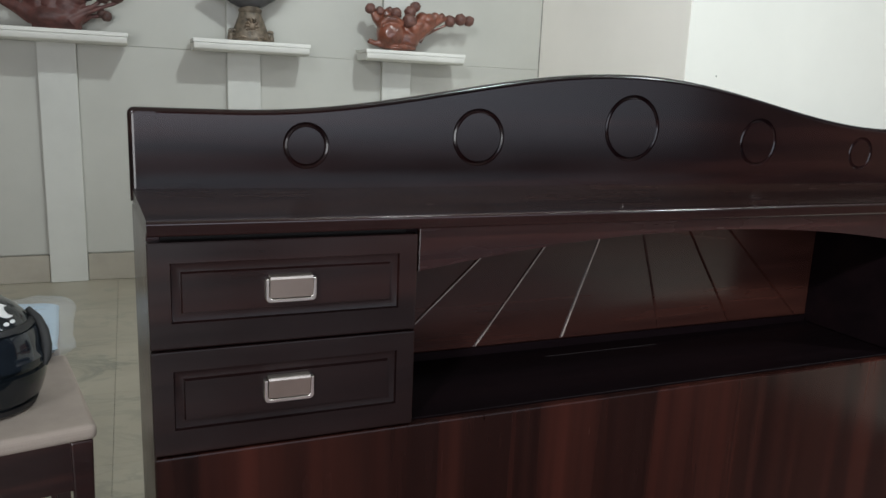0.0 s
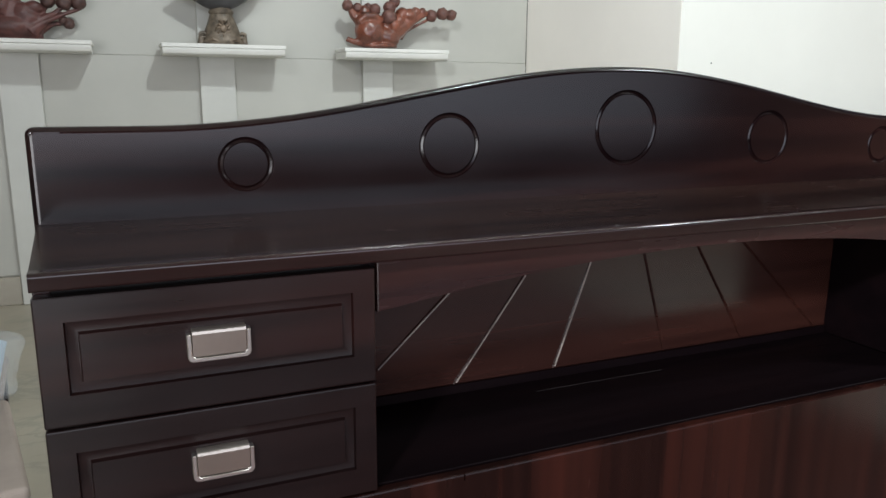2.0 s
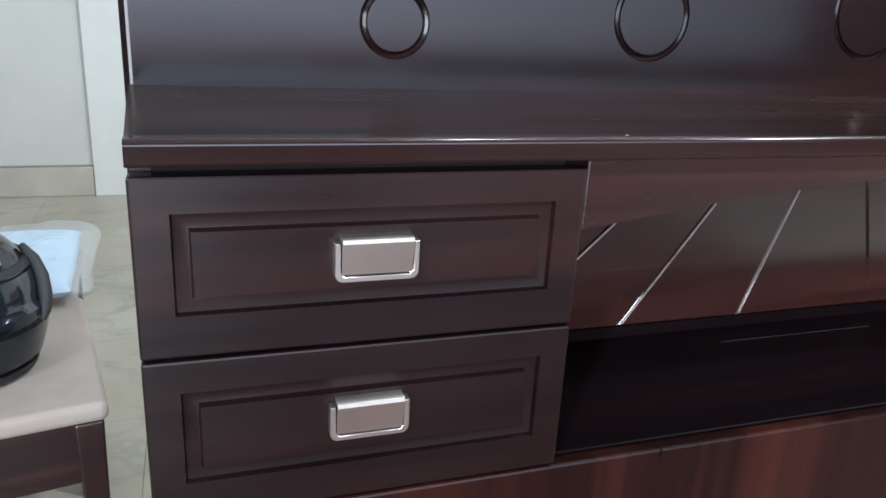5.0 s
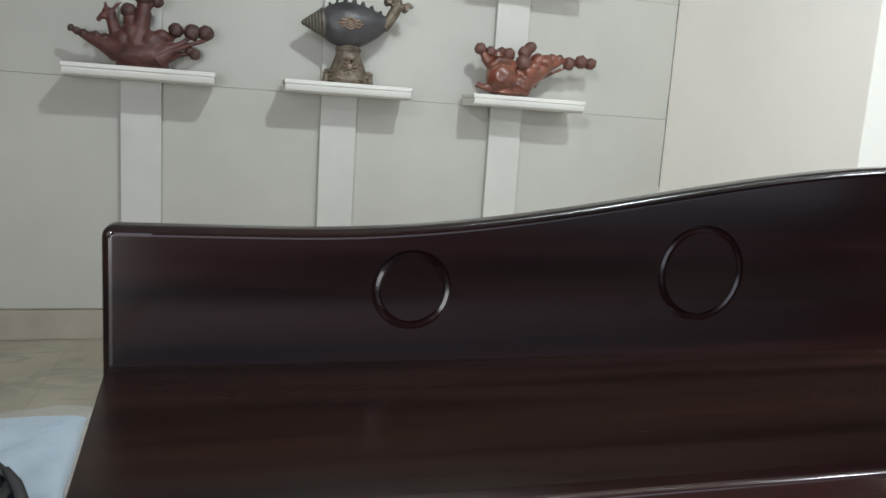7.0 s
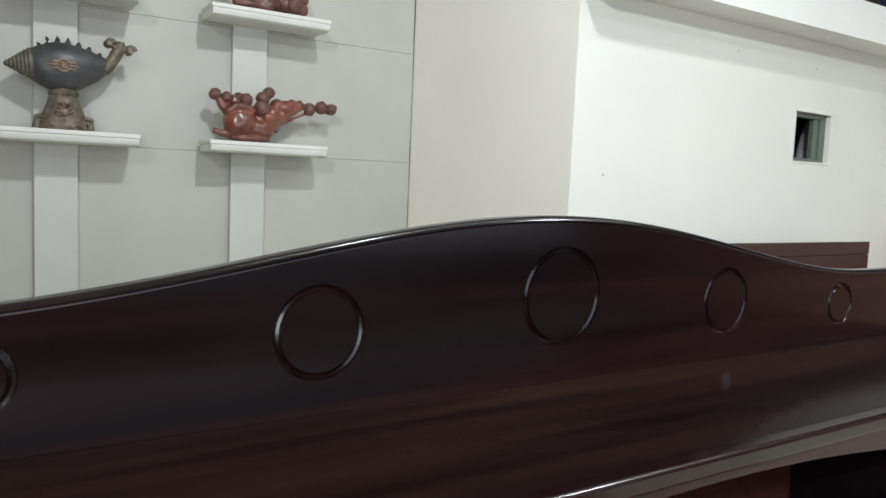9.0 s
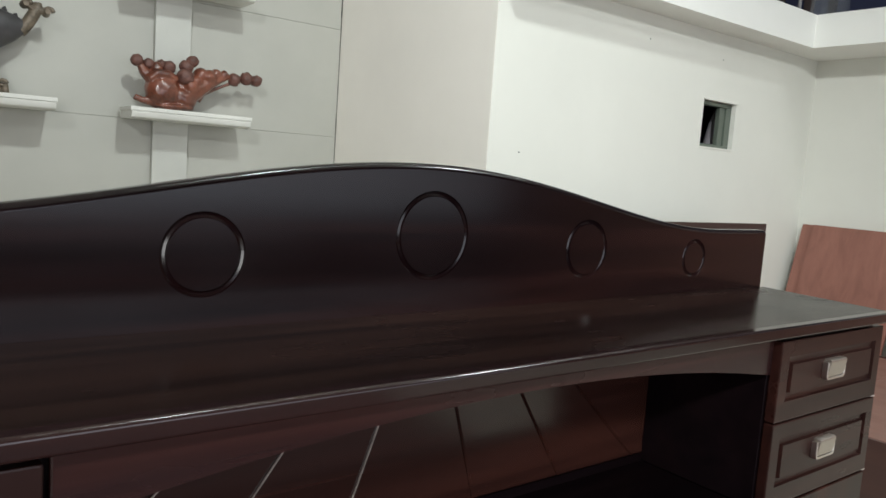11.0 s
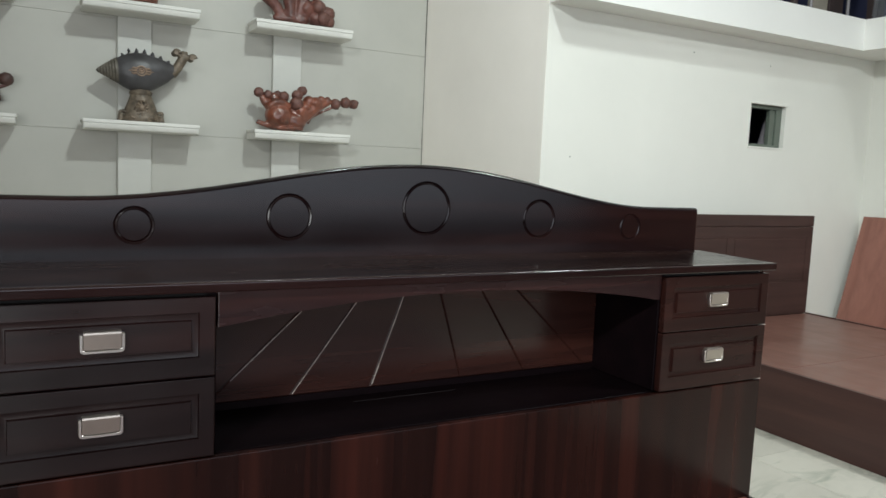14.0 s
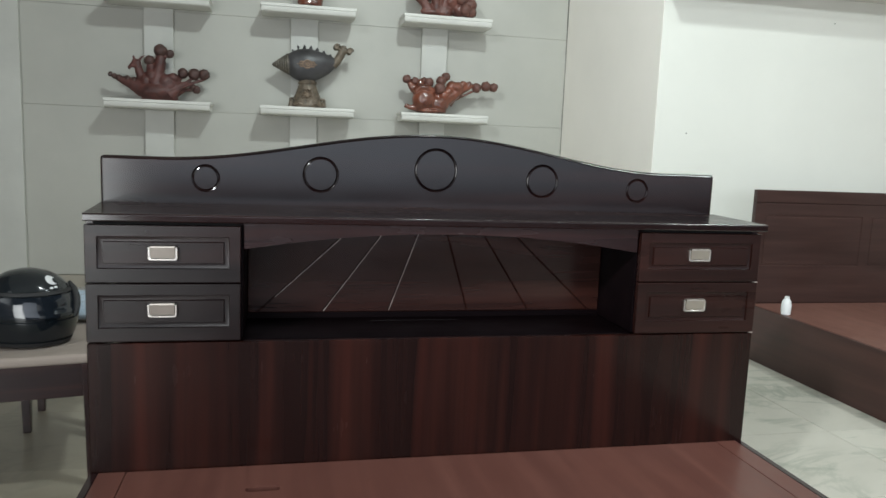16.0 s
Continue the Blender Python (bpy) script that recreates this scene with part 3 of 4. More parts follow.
def frame_cutter(x0, x1, z0, z1, w, deep):
    """A four-sided routed line with mitred corners, as a shape to take away."""
    bm = bmesh.new()
    loops = []
    for sx, sz, x, z in ((-1, -1, x0, z0), (1, -1, x1, z0), (1, 1, x1, z1), (-1, 1, x0, z1)):
        loops.append([bm.verts.new((x + sx * o, y, z + sz * o)) for o, y in ((w, -0.003), (w, -0.001), (0.8 * w, 0.8 * deep), (0.2 * w, deep), (-0.75 * w, 0.9 * deep), (-w, -0.001), (-w, -0.003))])
    for k in range(4):
        u, v = loops[k], loops[(k + 1) % 4]
        for j in range(len(u)):
            bm.faces.new((u[j], u[(j + 1) % len(u)], v[(j + 1) % len(u)], v[j]))
    return bm


def drawer(x0, x1, z0, z1, pull_x, hz0, wood_=DRAWER):
    """A drawer front with a routed frame and a cup pull whose rim starts at hz0."""
    d = part("drawer", box((x0, -0.001, z0), (x1, 0.0185, z1), 0.0022), wood_, hb)
    cut(d, [frame_cutter(x0 + 0.0365, x1 - 0.0365, z0 + 0.0445, z1 - 0.037, 0.0076, 0.0056)])
    cx, hw, hz1 = pull_x, 0.0362, hz0 + 0.0325
    top = hz1 + 0.0015
    i, q = 0.0048, [math.pi / 2 * k / 4 for k in range(5)]
    outer = [(-hw, top)] + [(-hw + 0.007 * (1 - math.cos(a)), hz0 + 0.007 * (1 - math.sin(a))) for a in q] + [(hw - 0.007 * (1 - math.sin(a)), hz0 + 0.007 * (1 - math.cos(a))) for a in q] + [(hw, top)]
    inner = [(hw - i, top), (hw - i, hz0 + 0.0085), (hw - 0.0085, hz0 + i), (-hw + 0.0085, hz0 + i), (-hw + i, hz0 + 0.0085), (-hw + i, top)]
    part("handle_rim", rounded_slab([(cx + x, z) for x, z in (outer + inner)[::-1]], -0.0125, -0.0012, 0.0007, 1), CHROME, d, "bright metal rim of the pull")
    lid = [(-0.0012, hz1 + 0.0065), (-0.0125, hz1 + 0.0065), (-0.0150, hz1 + 0.0052), (-0.0158, hz1 + 0.002), (-0.0115, hz0 + 0.0065), (-0.0100, hz0 + 0.0056), (-0.0012, hz0 + 0.0056)]
    part("handle_plate", sweep_x(lid, cx - hw + i + 0.0010, cx + hw - i - 0.0010), SATIN, d, "satin metal plate of the pull")
    return d


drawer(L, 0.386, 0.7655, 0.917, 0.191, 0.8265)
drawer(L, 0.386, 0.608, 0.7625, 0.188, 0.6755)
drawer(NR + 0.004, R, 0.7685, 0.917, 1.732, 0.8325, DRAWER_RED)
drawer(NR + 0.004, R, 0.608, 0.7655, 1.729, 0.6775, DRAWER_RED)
for z in (0.7662, 0.6062):
    part("worn_chip", box((R - 0.011, -0.0016, z), (R + 0.0004, 0.006, z + 0.0022), 0.0004, 1), PALE_CHIP_GLINT, hb, "pale worn chip at the end of a drawer seam")

# ---- bed base in front of the headboard ----
BED_Z = 0.252
bed = thing("bed_base", "low storage bed base with a reddish plywood top, no mattress", "bed")
BL, BR, BF = 0.0, 1.94, -1.95
part("side_rail", box((BL, BF, FLOOR), (BL + 0.02, -0.002, BED_Z), 0.002), WOOD_Y, bed)
part("side_rail", box((BR - 0.02, BF, FLOOR), (BR, -0.002, BED_Z), 0.002), WOOD_Y, bed)
part("foot_rail", box((BL, BF - 0.02, FLOOR), (BR, BF - 0.001, BED_Z), 0.002), WOOD_X, bed)
part("frame_board", box((BL + 0.021, BF, BED_Z - 0.02), (BL + 0.09, -0.002, BED_Z), 0.002), PLY_SHADED, bed)
part("frame_board", box((BR - 0.09, BF, BED_Z - 0.02), (BR - 0.021, -0.002, BED_Z), 0.002), PLY_SHADED, bed)
lid = part("lid_panel", box((BL + 0.092, -0.97, BED_Z - 0.02), (BR - 0.092, -0.004, BED_Z), 0.002), PLY_SHADED, bed)
part("lid_panel", box((BL + 0.092, BF, BED_Z - 0.02), (BR - 0.092, -0.973, BED_Z), 0.002), PLY_SHADED, bed)
slot = bmesh.new()
box((0.405, -0.165, BED_Z - 0.05), (0.495, -0.138, BED_Z + 0.05), 0.012, 3, slot)
cut(lid, [slot])
part("inner_floor", box((BL + 0.021, BF, FLOOR), (BR - 0.021, -0.003, FLOOR + 0.02)), DARK, bed)

# ---- second bed ----
B2Z, B2L, B2R, B2F, B2Y = 0.277, 3.26, 4.885, -0.10, 1.905
bed2 = thing("second_bed", "brown storage bed with a reddish plywood top and panelled headboard", "bed")
part("side_rail", box((B2L, B2F, FLOOR), (B2L + 0.02, B2Y, B2Z), 0.002), BED2_Y, bed2)
part("side_rail", box((B2R - 0.02, B2F, FLOOR), (B2R, B2Y, B2Z + 0.006), 0.002), BED2_Y, bed2)
part("foot_rail", box((B2L, B2F - 0.02, FLOOR), (B2R, B2F - 0.001, B2Z), 0.002), BED2, bed2)
part("lid_panel", box((B2L + 0.022, B2F, B2Z - 0.02), (B2R - 0.022, 0.90, B2Z), 0.002), PLY, bed2)
part("lid_panel", box((B2L + 0.022, 0.903, B2Z - 0.02), (B2R - 0.022, B2Y - 0.001, B2Z), 0.002), PLY, bed2)
part("headboard_panel", box((B2L + 0.002, B2Y + 0.013, FLOOR), (4.868, B2Y + 0.034, 0.965), 0.002), BED2, bed2)
front = part("headboard_front", box((B2L, 0, B2Z + 0.002), (4.870, 0.012, 0.889), 0.0025), BED2, bed2)
cut(front, [frame_cutter(3.33, 4.005, 0.515, 0.812, 0.007, 0.0035), frame_cutter(4.080, 4.80, 0.515, 0.812, 0.007, 0.0035)])
front.data.transform(Matrix.Translation((0, B2Y, 0)))
part("headboard_rail", box((B2L, B2Y - 0.001, 0.8915), (4.870, B2Y + 0.0125, 0.967), 0.003), BED2, bed2)
cup = lathe([(0.02, 0.0), (0.026, 0.004), (0.028, 0.055), (0.022, 0.083), (0.013, 0.093), (0.013, 0.106)], 24, Matrix.Translation((3.300, 1.60, B2Z)))
tagged(part("bottle", cup, WHITE_PRINT), "small white bottle on the edge of the second bed", "bottle")

# ---- leaning boards ----
def leaning(y0, y1, height, foot, head, mat, label):
    """A sheet that leans on the wall; foot and head are its distances from it."""
    bm = bmesh.new()
    t = 0.018
    a = math.atan2(foot - head, height)
    c = (Vector((RIGHT_X - foot, 0, FLOOR)), Vector((RIGHT_X - head, 0, FLOOR + height)))
    off = Vector((math.cos(a), 0, -math.sin(a))) * t
    pts = [c[0], c[1], c[1] - off, c[0] - off]
    near = [bm.verts.new((p.x, y0, p.z)) for p in pts]
    far = [bm.verts.new((p.x, y1, p.z)) for p in pts]
    bm.faces.new(near), bm.faces.new(far[::-1])
    for i in range(4):
        bm.faces.new((near[i], far[i], far[(i + 1) % 4], near[(i + 1) % 4]))
    return tagged(part("plywood_sheet", bm, mat), label, "plywood sheet", "sheets leaning on the wall")


leaning(1.50, 2.17, 0.995, 0.30, 0.020, PLY_Z, "red-brown plywood sheet leaning against the cream wall")
leaning(1.415, 2.08, 0.998, 0.335, 0.042, PLY_Z, "red-brown plywood sheet leaning on another one")
leaning(0.62, 1.385, 0.995, 0.325, 0.025, PLY_Z, "red-brown plywood sheet leaning beside two others")


# ---- stools, helmet and bag ----
def stool(at, turn, label, w=0.235):
    s = thing("stool", label, "stool", group="low stools beside the headboard")
    top = 0.468
    bm = bmesh.new()
    box((-w, -w, top - 0.034), (w, w, top), 0.013, 4, bm)
    for v in bm.verts:
        if v.co.z > top - 0.02:
            v.co.z += 0.012 * (1 - (v.co.x / w) ** 2) * (1 - (v.co.y / w) ** 2)
    part("cushion", bm, FABRIC, s, "beige velvet seat cushion", 60)
    for x0, y0, x1, y1 in ((-1, -1, 1, -1), (-1, 1, 1, 1), (-1, -1, -1, 1), (1, -1, 1, 1)):
        a = w - 0.03
        lo = (min(x0, x1) * a - 0.011 + (0.024 if y0 == y1 else 0), min(y0, y1) * a - 0.011 + (0.024 if x0 == x1 else 0), top - 0.15)
        hi = (max(x0, x1) * a + 0.011 - (0.024 if y0 == y1 else 0), max(y0, y1) * a + 0.011 - (0.024 if x0 == x1 else 0), top - 0.035)
        part("apron", box(lo, hi, 0.003), STOOL_WOOD, s)
    for x in (-1, 1):
        for y in (-1, 1):
            bm = bmesh.new()
            cx, cy = x * (w - 0.03), y * (w - 0.03)
            box((cx - 0.022, cy - 0.022, 0.0), (cx + 0.022, cy + 0.022, top - 0.035), 0.004, 2, bm)
            for v in bm.verts:
                if v.co.z < 0.05:
                    v.co.x += (cx - v.co.x) * 0.35
                    v.co.y += (cy - v.co.y) * 0.35
            part("leg", bm, STOOL_WOOD, s)
    s.matrix_basis = pose(*at, 0, 0, turn)
    return s


TURN_S = 10.5
ca, sa = math.cos(radians(TURN_S)), math.sin(radians(TURN_S))
corner = Vector((-0.099, 0.574, FLOOR))
mid_s = corner + Vector((-0.245 * ca - 0.245 * sa, -0.245 * sa + 0.245 * ca, 0))
stool(mid_s, TURN_S, "low stool with a beige velvet seat and dark wooden frame", 0.245)
stool(Vector((-0.372, 1.238, FLOOR)), 4, "smaller low stool standing behind the first, under a bag", 0.155)
SEAT = FLOOR + 0.476

# helmet
hx, hy = -0.362, 0.755
helmet = thing("helmet", "glossy black full-face motorcycle helmet resting on a stool", "helmet")


def shell_point(a, h):
    """Angle round the helmet (0 = ahead) and height 0..1."""
    up = h * 0.250
    u = (h - 0.42) / 0.58
    k = (1 - u ** 2.3) ** (1 / 2.1) if u > 0 else 0.84 + 0.16 * math.cos(math.pi * u / 1.45)
    return Vector((0.139 * k * math.sin(a), -0.152 * k * math.cos(a) * (1.06 if math.cos(a) > 0 and h < 0.45 else 1.0), up))


bm = bmesh.new()
rows = []
for j in range(25):
    h = j / 24 * 0.995
    rows.append([bm.verts.new(shell_point(2 * math.pi * k / 48, h)) for k in range(48)])
for u, v in zip(rows, rows[1:]):
    for k in range(48):
        bm.faces.new((u[k], u[(k + 1) % 48], v[(k + 1) % 48], v[k]))
bm.faces.new(rows[-1])
bm.faces.new(rows[0][::-1])
HM = pose(hx, hy, SEAT, 0, 0, 62)
bmesh.ops.transform(bm, matrix=HM, verts=bm.verts)
part("shell", bm, BLACK_GLOSS, helmet, "", 60)


def helmet_band(name, a0, a1, h0, h1, out, mat, label=""):
    """A curved plate lying on the shell."""
    bm = bmesh.new()
    n, m = 28, 6
    for o in (out, 0.0):
        grid = []
        for j in range(m + 1):
            h = h0 + (h1 - h0) * j / m
            line = []
            for k in range(n + 1):
                p = shell_point(a0 + (a1 - a0) * k / n, h)
                d = Vector((p.x, p.y, 0)).normalized() * o
                line.append(bm.verts.new(p + d))
            grid.append(line)
        for j in range(m):
            for k in range(n):
                bm.faces.new((grid[j][k], grid[j][k + 1], grid[j + 1][k + 1], grid[j + 1][k]))
        if o:
            first = grid
    rim0 = first[0] + [g[-1] for g in first[1:]] + first[-1][-2::-1] + [g[0] for g in first[-2:0:-1]]
    rim1 = grid[0] + [g[-1] for g in grid[1:]] + grid[-1][-2::-1] + [g[0] for g in grid[-2:0:-1]]
    for k in range(len(rim0)):
        bm.faces.new((rim0[k], rim0[(k + 1) % len(rim0)], rim1[(k + 1) % len(rim0)], rim1[k]))
    bmesh.ops.transform(bm, matrix=HM, verts=bm.verts)
    return part(name, bm, mat, helmet, label)


helmet_band("visor", -1.45, 1.45, 0.40, 0.68, 0.006, VISOR, "dark smoked visor")
helmet_band("chin_guard", -1.5, 1.5, 0.10, 0.34, 0.007, BLACK_GLOSS)
helmet_band("brow_trim", -1.55, 1.55, 0.70, 0.74, 0.007, RUBBER)
helmet_band("neck_trim", -3.1, 3.1, 0.0, 0.05, 0.005, RUBBER)
for a in (-1.62, 1.62):
    p = HM @ (shell_point(a, 0.53) + Vector((0.004 * math.copysign(1, a), 0, 0)))
    part("visor_pivot", ball(bmesh.new(), p, 0.026, (0.55, 1.0, 1.0), Matrix.Rotation(radians(62), 4, "Z")), RUBBER, helmet)


def shell_patch(name, a0, h0, wide, high, mat, out, label):
    """A thin rounded patch printed on the shell."""
    bm = bmesh.new()
    for o in (out, 0.0):
        vs = []
        for k in range(20):
            b = 2 * math.pi * k / 20
            p = shell_point(a0 + wide * math.cos(b), h0 + high * math.sin(b))
            q = (p - Vector((0, 0, 0.11))).normalized()
            vs.append(bm.verts.new(p + q * o))
        c = shell_point(a0, h0)
        hub = bm.verts.new(c + (c - Vector((0, 0, 0.11))).normalized() * (o + 0.001))
        for k in range(20):
            bm.faces.new((vs[k], vs[(k + 1) % 20], hub))
    bmesh.ops.transform(bm, matrix=HM, verts=bm.verts)
    return part(name, bm, mat, helmet, label, 60)


shell_patch("print_patch", -0.05, 0.865, 0.21, 0.055, WHITE_PRINT, 0.0012, "white printed patch")
shell_patch("print_spot", 0.07, 0.850, 0.12, 0.034, BLACK_GLOSS, 0.0024, "black printed spot")
for k in range(2):
    shell_patch("print_bar", -0.22 + 0.15 * k, 0.775 + 0.006 * k, 0.055, 0.014, WHITE_PRINT, 0.0012, "white printed bar")
tab = [(-0.236, 0.778, 0.624), (-0.218, 0.762, 0.604), (-0.205, 0.745, 0.578), (-0.199, 0.727, 0.553), (-0.1975, 0.709, 0.530), (-0.201, 0.700, 0.516)]
part("visor_tab", limb(bmesh.new(), tab, [0.006, 0.011, 0.0125, 0.0115, 0.009, 0.004], 10), RUBBER, helmet, "black tab standing out at the visor's hinge", 60)

# clear bag with pale blue cloth
bag = thing("plastic_bag", "pale blue cloth folded in a clear plastic bag on a stool", "bag")


def pack(x0, x1, y0, y1, thick, puff, seed, lift=0.003):
    """A flat folded pack with soft edges and a creased skin."""
    bm = bmesh.new()
    n, m = 44, 40
    sheets = []
    for side in (1, -1):
        grid = []
        for j in range(m + 1):
            line = []
            for i in range(n + 1):
                u, v = 2 * i / n - 1, 2 * j / m - 1
                rim = (1 - abs(u) ** 10) * (1 - abs(v) ** 10)
                p = Vector((x0 + (x1 - x0) * (u + 1) / 2, y0 + (y1 - y0) * (v + 1) / 2, 0))
                w = noise.noise(p * 14 + Vector((seed, 0, 0))) * puff + noise.noise(p * 45 + Vector((0, seed, 0))) * puff * 0.45
                h = thick / 2 + side * (thick / 2) * rim ** 0.5
                if side > 0:
                    h += w * rim
                p.x += noise.noise(p * 9 + Vector((0, 0, seed))) * puff * 0.7
                p.y += noise.noise(p * 9 + Vector((0, seed, 3))) * puff * 0.7
                line.append(bm.verts.new((p.x, p.y, SEAT + lift + max(h, 0.0))))
            grid.append(line)
        for j in range(m):
            for i in range(n):
                bm.faces.new((grid[j][i], grid[j][i + 1], grid[j + 1][i + 1], grid[j + 1][i]))
        sheets.append(grid)
    bmesh.ops.remove_doubles(bm, verts=bm.verts, dist=0.0004)
    bmesh.ops.transform(bm, matrix=Matrix.Translation((-0.2, 0.975, 0)) @ Matrix.Rotation(radians(3.5), 4, "Z") @ Matrix.Translation((0.2, -0.975, 0)), verts=bm.verts)
    return bm


part("cloth", pack(-0.60, -0.200, 0.985, 1.395, 0.050, 0.006, 1.0), BLUE_CLOTH, bag, "", 70)
part("wrapper", pack(-0.62, -0.160, 0.968, 1.42, 0.060, 0.018, 5.0, 0.0015), PLASTIC, bag, "clear crinkled wrapper", 40)

# ---- carvings on the shelves ----
SY = 3.635
S0, S1 = 1.386, 2.098


def carving(name, label, lumps, limbs, mat, knobs=(), voxel=0.007, knob_mat=None):
    c = thing(name, label, "carving", group="root-wood carvings on the shelves")
    bm = bmesh.new()
    for x, dy, z, r, *st in lumps:
        ball(bm, (x, SY + dy, z), r, st[0] if st else (1, 1, 1))
    for pts, radii in limbs:
        limb(bm, [(x, SY + dy, z) for x, dy, z in pts], radii, 14)
    for v in bm.verts:
        v.co += Vector((noise.noise(v.co * 31), noise.noise(v.co * 31 + Vector((9, 0, 0))), noise.noise(v.co * 31 + Vector((0, 9, 0))))) * 0.006
    melt(part("body", bm, mat, c, "", 0), voxel, 3)
    for x, dy, z, r in knobs:
        bm = ball(bmesh.new(), (x, SY + dy, z), r)
        for v in bm.verts:
            v.co += (v.co - Vector((x, SY + dy, z))) * (0.16 * noise.noise(v.co * 60) + 0.07 * noise.noise(v.co * 170))
        part("knob", bm, knob_mat or ROOT_KNOB, c, "rough brown knob", 80)
    return c


# reclining root carving with a bowl-like body
carving("root_carving", "glossy reddish root-wood carving with a bowl body and rough knobs",
        [(1.557, 0, 1.487, 0.097, (1.0, 0.85, 0.98)), (1.662, 0, 1.458, 0.080, (1.05, 0.85, 0.92)), (1.612, 0, 1.406, 0.10, (1.22, 0.75, 0.21)), (1.521, 0, 1.605, 0.036),
         (1.767, 0, 1.598, 0.046), (1.808, -0.01, 1.590, 0.044), (1.852, 0, 1.612, 0.036), (1.900, 0, 1.620, 0.026), (1.700, -0.03, 1.530, 0.040), (1.735, -0.02, 1.560, 0.036)],
        [(((1.404, -0.01, 1.444), (1.447, -0.01, 1.427), (1.506, 0, 1.425)), (0.017, 0.019, 0.030)),
         (((1.430, 0, 1.618), (1.455, 0, 1.585), (1.505, 0, 1.535)), (0.018, 0.026, 0.036)),
         (((1.474, -0.03, 1.545), (1.515, -0.045, 1.575), (1.570, -0.045, 1.578), (1.625, -0.03, 1.552)), (0.018, 0.022, 0.022, 0.020)),
         (((1.700, 0, 1.655), (1.675, 0, 1.600), (1.655, 0, 1.510)), (0.020, 0.030, 0.045)),
         (((1.660, 0, 1.45), (1.745, 0, 1.520), (1.830, 0, 1.575), (1.937, 0, 1.618)), (0.058, 0.054, 0.036, 0.016)),
         (((1.755, 0.02, 1.46), (1.794, 0.02, 1.500), (1.877, 0.02, 1.544), (1.953, 0.01, 1.580), (1.995, 0, 1.592)), (0.022, 0.012, 0.009, 0.009, 0.010))], ROOT,
        [(1.418, 0, 1.635, 0.033), (1.479, 0, 1.625, 0.030), (1.548, 0.01, 1.632, 0.026), (1.588, 0, 1.620, 0.036), (1.717, 0, 1.668, 0.033), (1.679, -0.01, 1.634, 0.038), (1.669, -0.03, 1.575, 0.047),
         (1.961, 0, 1.599, 0.037), (2.035, 0, 1.613, 0.038), (2.096, 0, 1.609, 0.034)], 0.0055)
carving("root_carving", "dark reddish root-wood carving of a deer among knobbed branches",
        [(-0.366, 0, 1.452, 0.10, (1.40, 0.8, 0.62)), (-0.285, 0, 1.490, 0.066, (1.1, 0.9, 0.95)), (-0.43, 0, 1.455, 0.06, (1.0, 0.8, 0.9)), (-0.252, -0.01, 1.545, 0.042, (1.1, 0.9, 0.85)),
         (-0.43, 0, 1.515, 0.052), (-0.388, 0, 1.553, 0.052), (-0.305, 0, 1.515, 0.060), (-0.325, 0, 1.44, 0.085, (1.3, 0.8, 0.7)), (-0.491, -0.01, 1.636, 0.030, (1.15, 0.8, 0.95)), (-0.512, -0.012, 1.619, 0.022, (1.2, 0.8, 0.8)), (-0.534, -0.012, 1.603, 0.0135), (-0.40, 0.0, 1.60, 0.03)],
        [(((-0.610, 0, 1.522), (-0.53, 0, 1.495), (-0.45, 0, 1.455)), (0.018, 0.036, 0.055)),
         (((-0.486, -0.008, 1.632), (-0.474, -0.004, 1.585), (-0.462, 0, 1.53), (-0.44, 0, 1.47)), (0.026, 0.027, 0.032, 0.044)),
         (((-0.500, -0.02, 1.660), (-0.506, -0.02, 1.678), (-0.505, -0.02, 1.694)), (0.009, 0.0085, 0.003)),
         (((-0.474, -0.02, 1.655), (-0.455, -0.02, 1.676), (-0.432, -0.02, 1.690)), (0.009, 0.0095, 0.003)),
         (((-0.37, 0, 1.50), (-0.352, 0, 1.575), (-0.334, 0, 1.65), (-0.333, 0, 1.70)), (0.062, 0.046, 0.036, 0.032)),
         (((-0.38, 0, 1.53), (-0.395, 0, 1.60), (-0.405, 0, 1.64)), (0.04, 0.032, 0.026)),
         (((-0.31, 0, 1.685), (-0.285, 0, 1.705)), (0.016, 0.014)),
         (((-0.27, -0.02, 1.43), (-0.20, -0.03, 1.475), (-0.12, -0.02, 1.515), (-0.04, 0, 1.548)), (0.05, 0.017, 0.0105, 0.010)),
         (((-0.25, 0.0, 1.47), (-0.205, 0, 1.53), (-0.185, 0, 1.57)), (0.04, 0.013, 0.012)),
         (((-0.24, -0.01, 1.47), (-0.16, -0.01, 1.52), (-0.11, 0, 1.56)), (0.04, 0.011, 0.011)),
         (((-0.25, 0.02, 1.44), (-0.17, 0.01, 1.47), (-0.10, 0, 1.474)), (0.04, 0.013, 0.012)),
         (((-0.46, 0, S0 + 0.012), (-0.35, 0, S0 + 0.02), (-0.22, 0, S0 + 0.014)), (0.03, 0.05, 0.03))], ROOT_DARK,
        [(-0.663, 0, 1.551, 0.017), (-0.638, 0, 1.540, 0.020), (-0.608, 0, 1.528, 0.023), (-0.578, 0.01, 1.520, 0.021), (-0.552, 0, 1.520, 0.027), (-0.510, 0, 1.511, 0.029), (-0.405, 0, 1.657, 0.037), (-0.333, 0, 1.728, 0.045), (-0.271, 0, 1.711, 0.029),
         (-0.185, 0, 1.583, 0.037), (-0.108, 0, 1.580, 0.041), (-0.041, 0, 1.582, 0.039), (-0.094, 0, 1.473, 0.029), (-0.118, 0, 1.486, 0.024)], 0.005, KNOB_DARK)
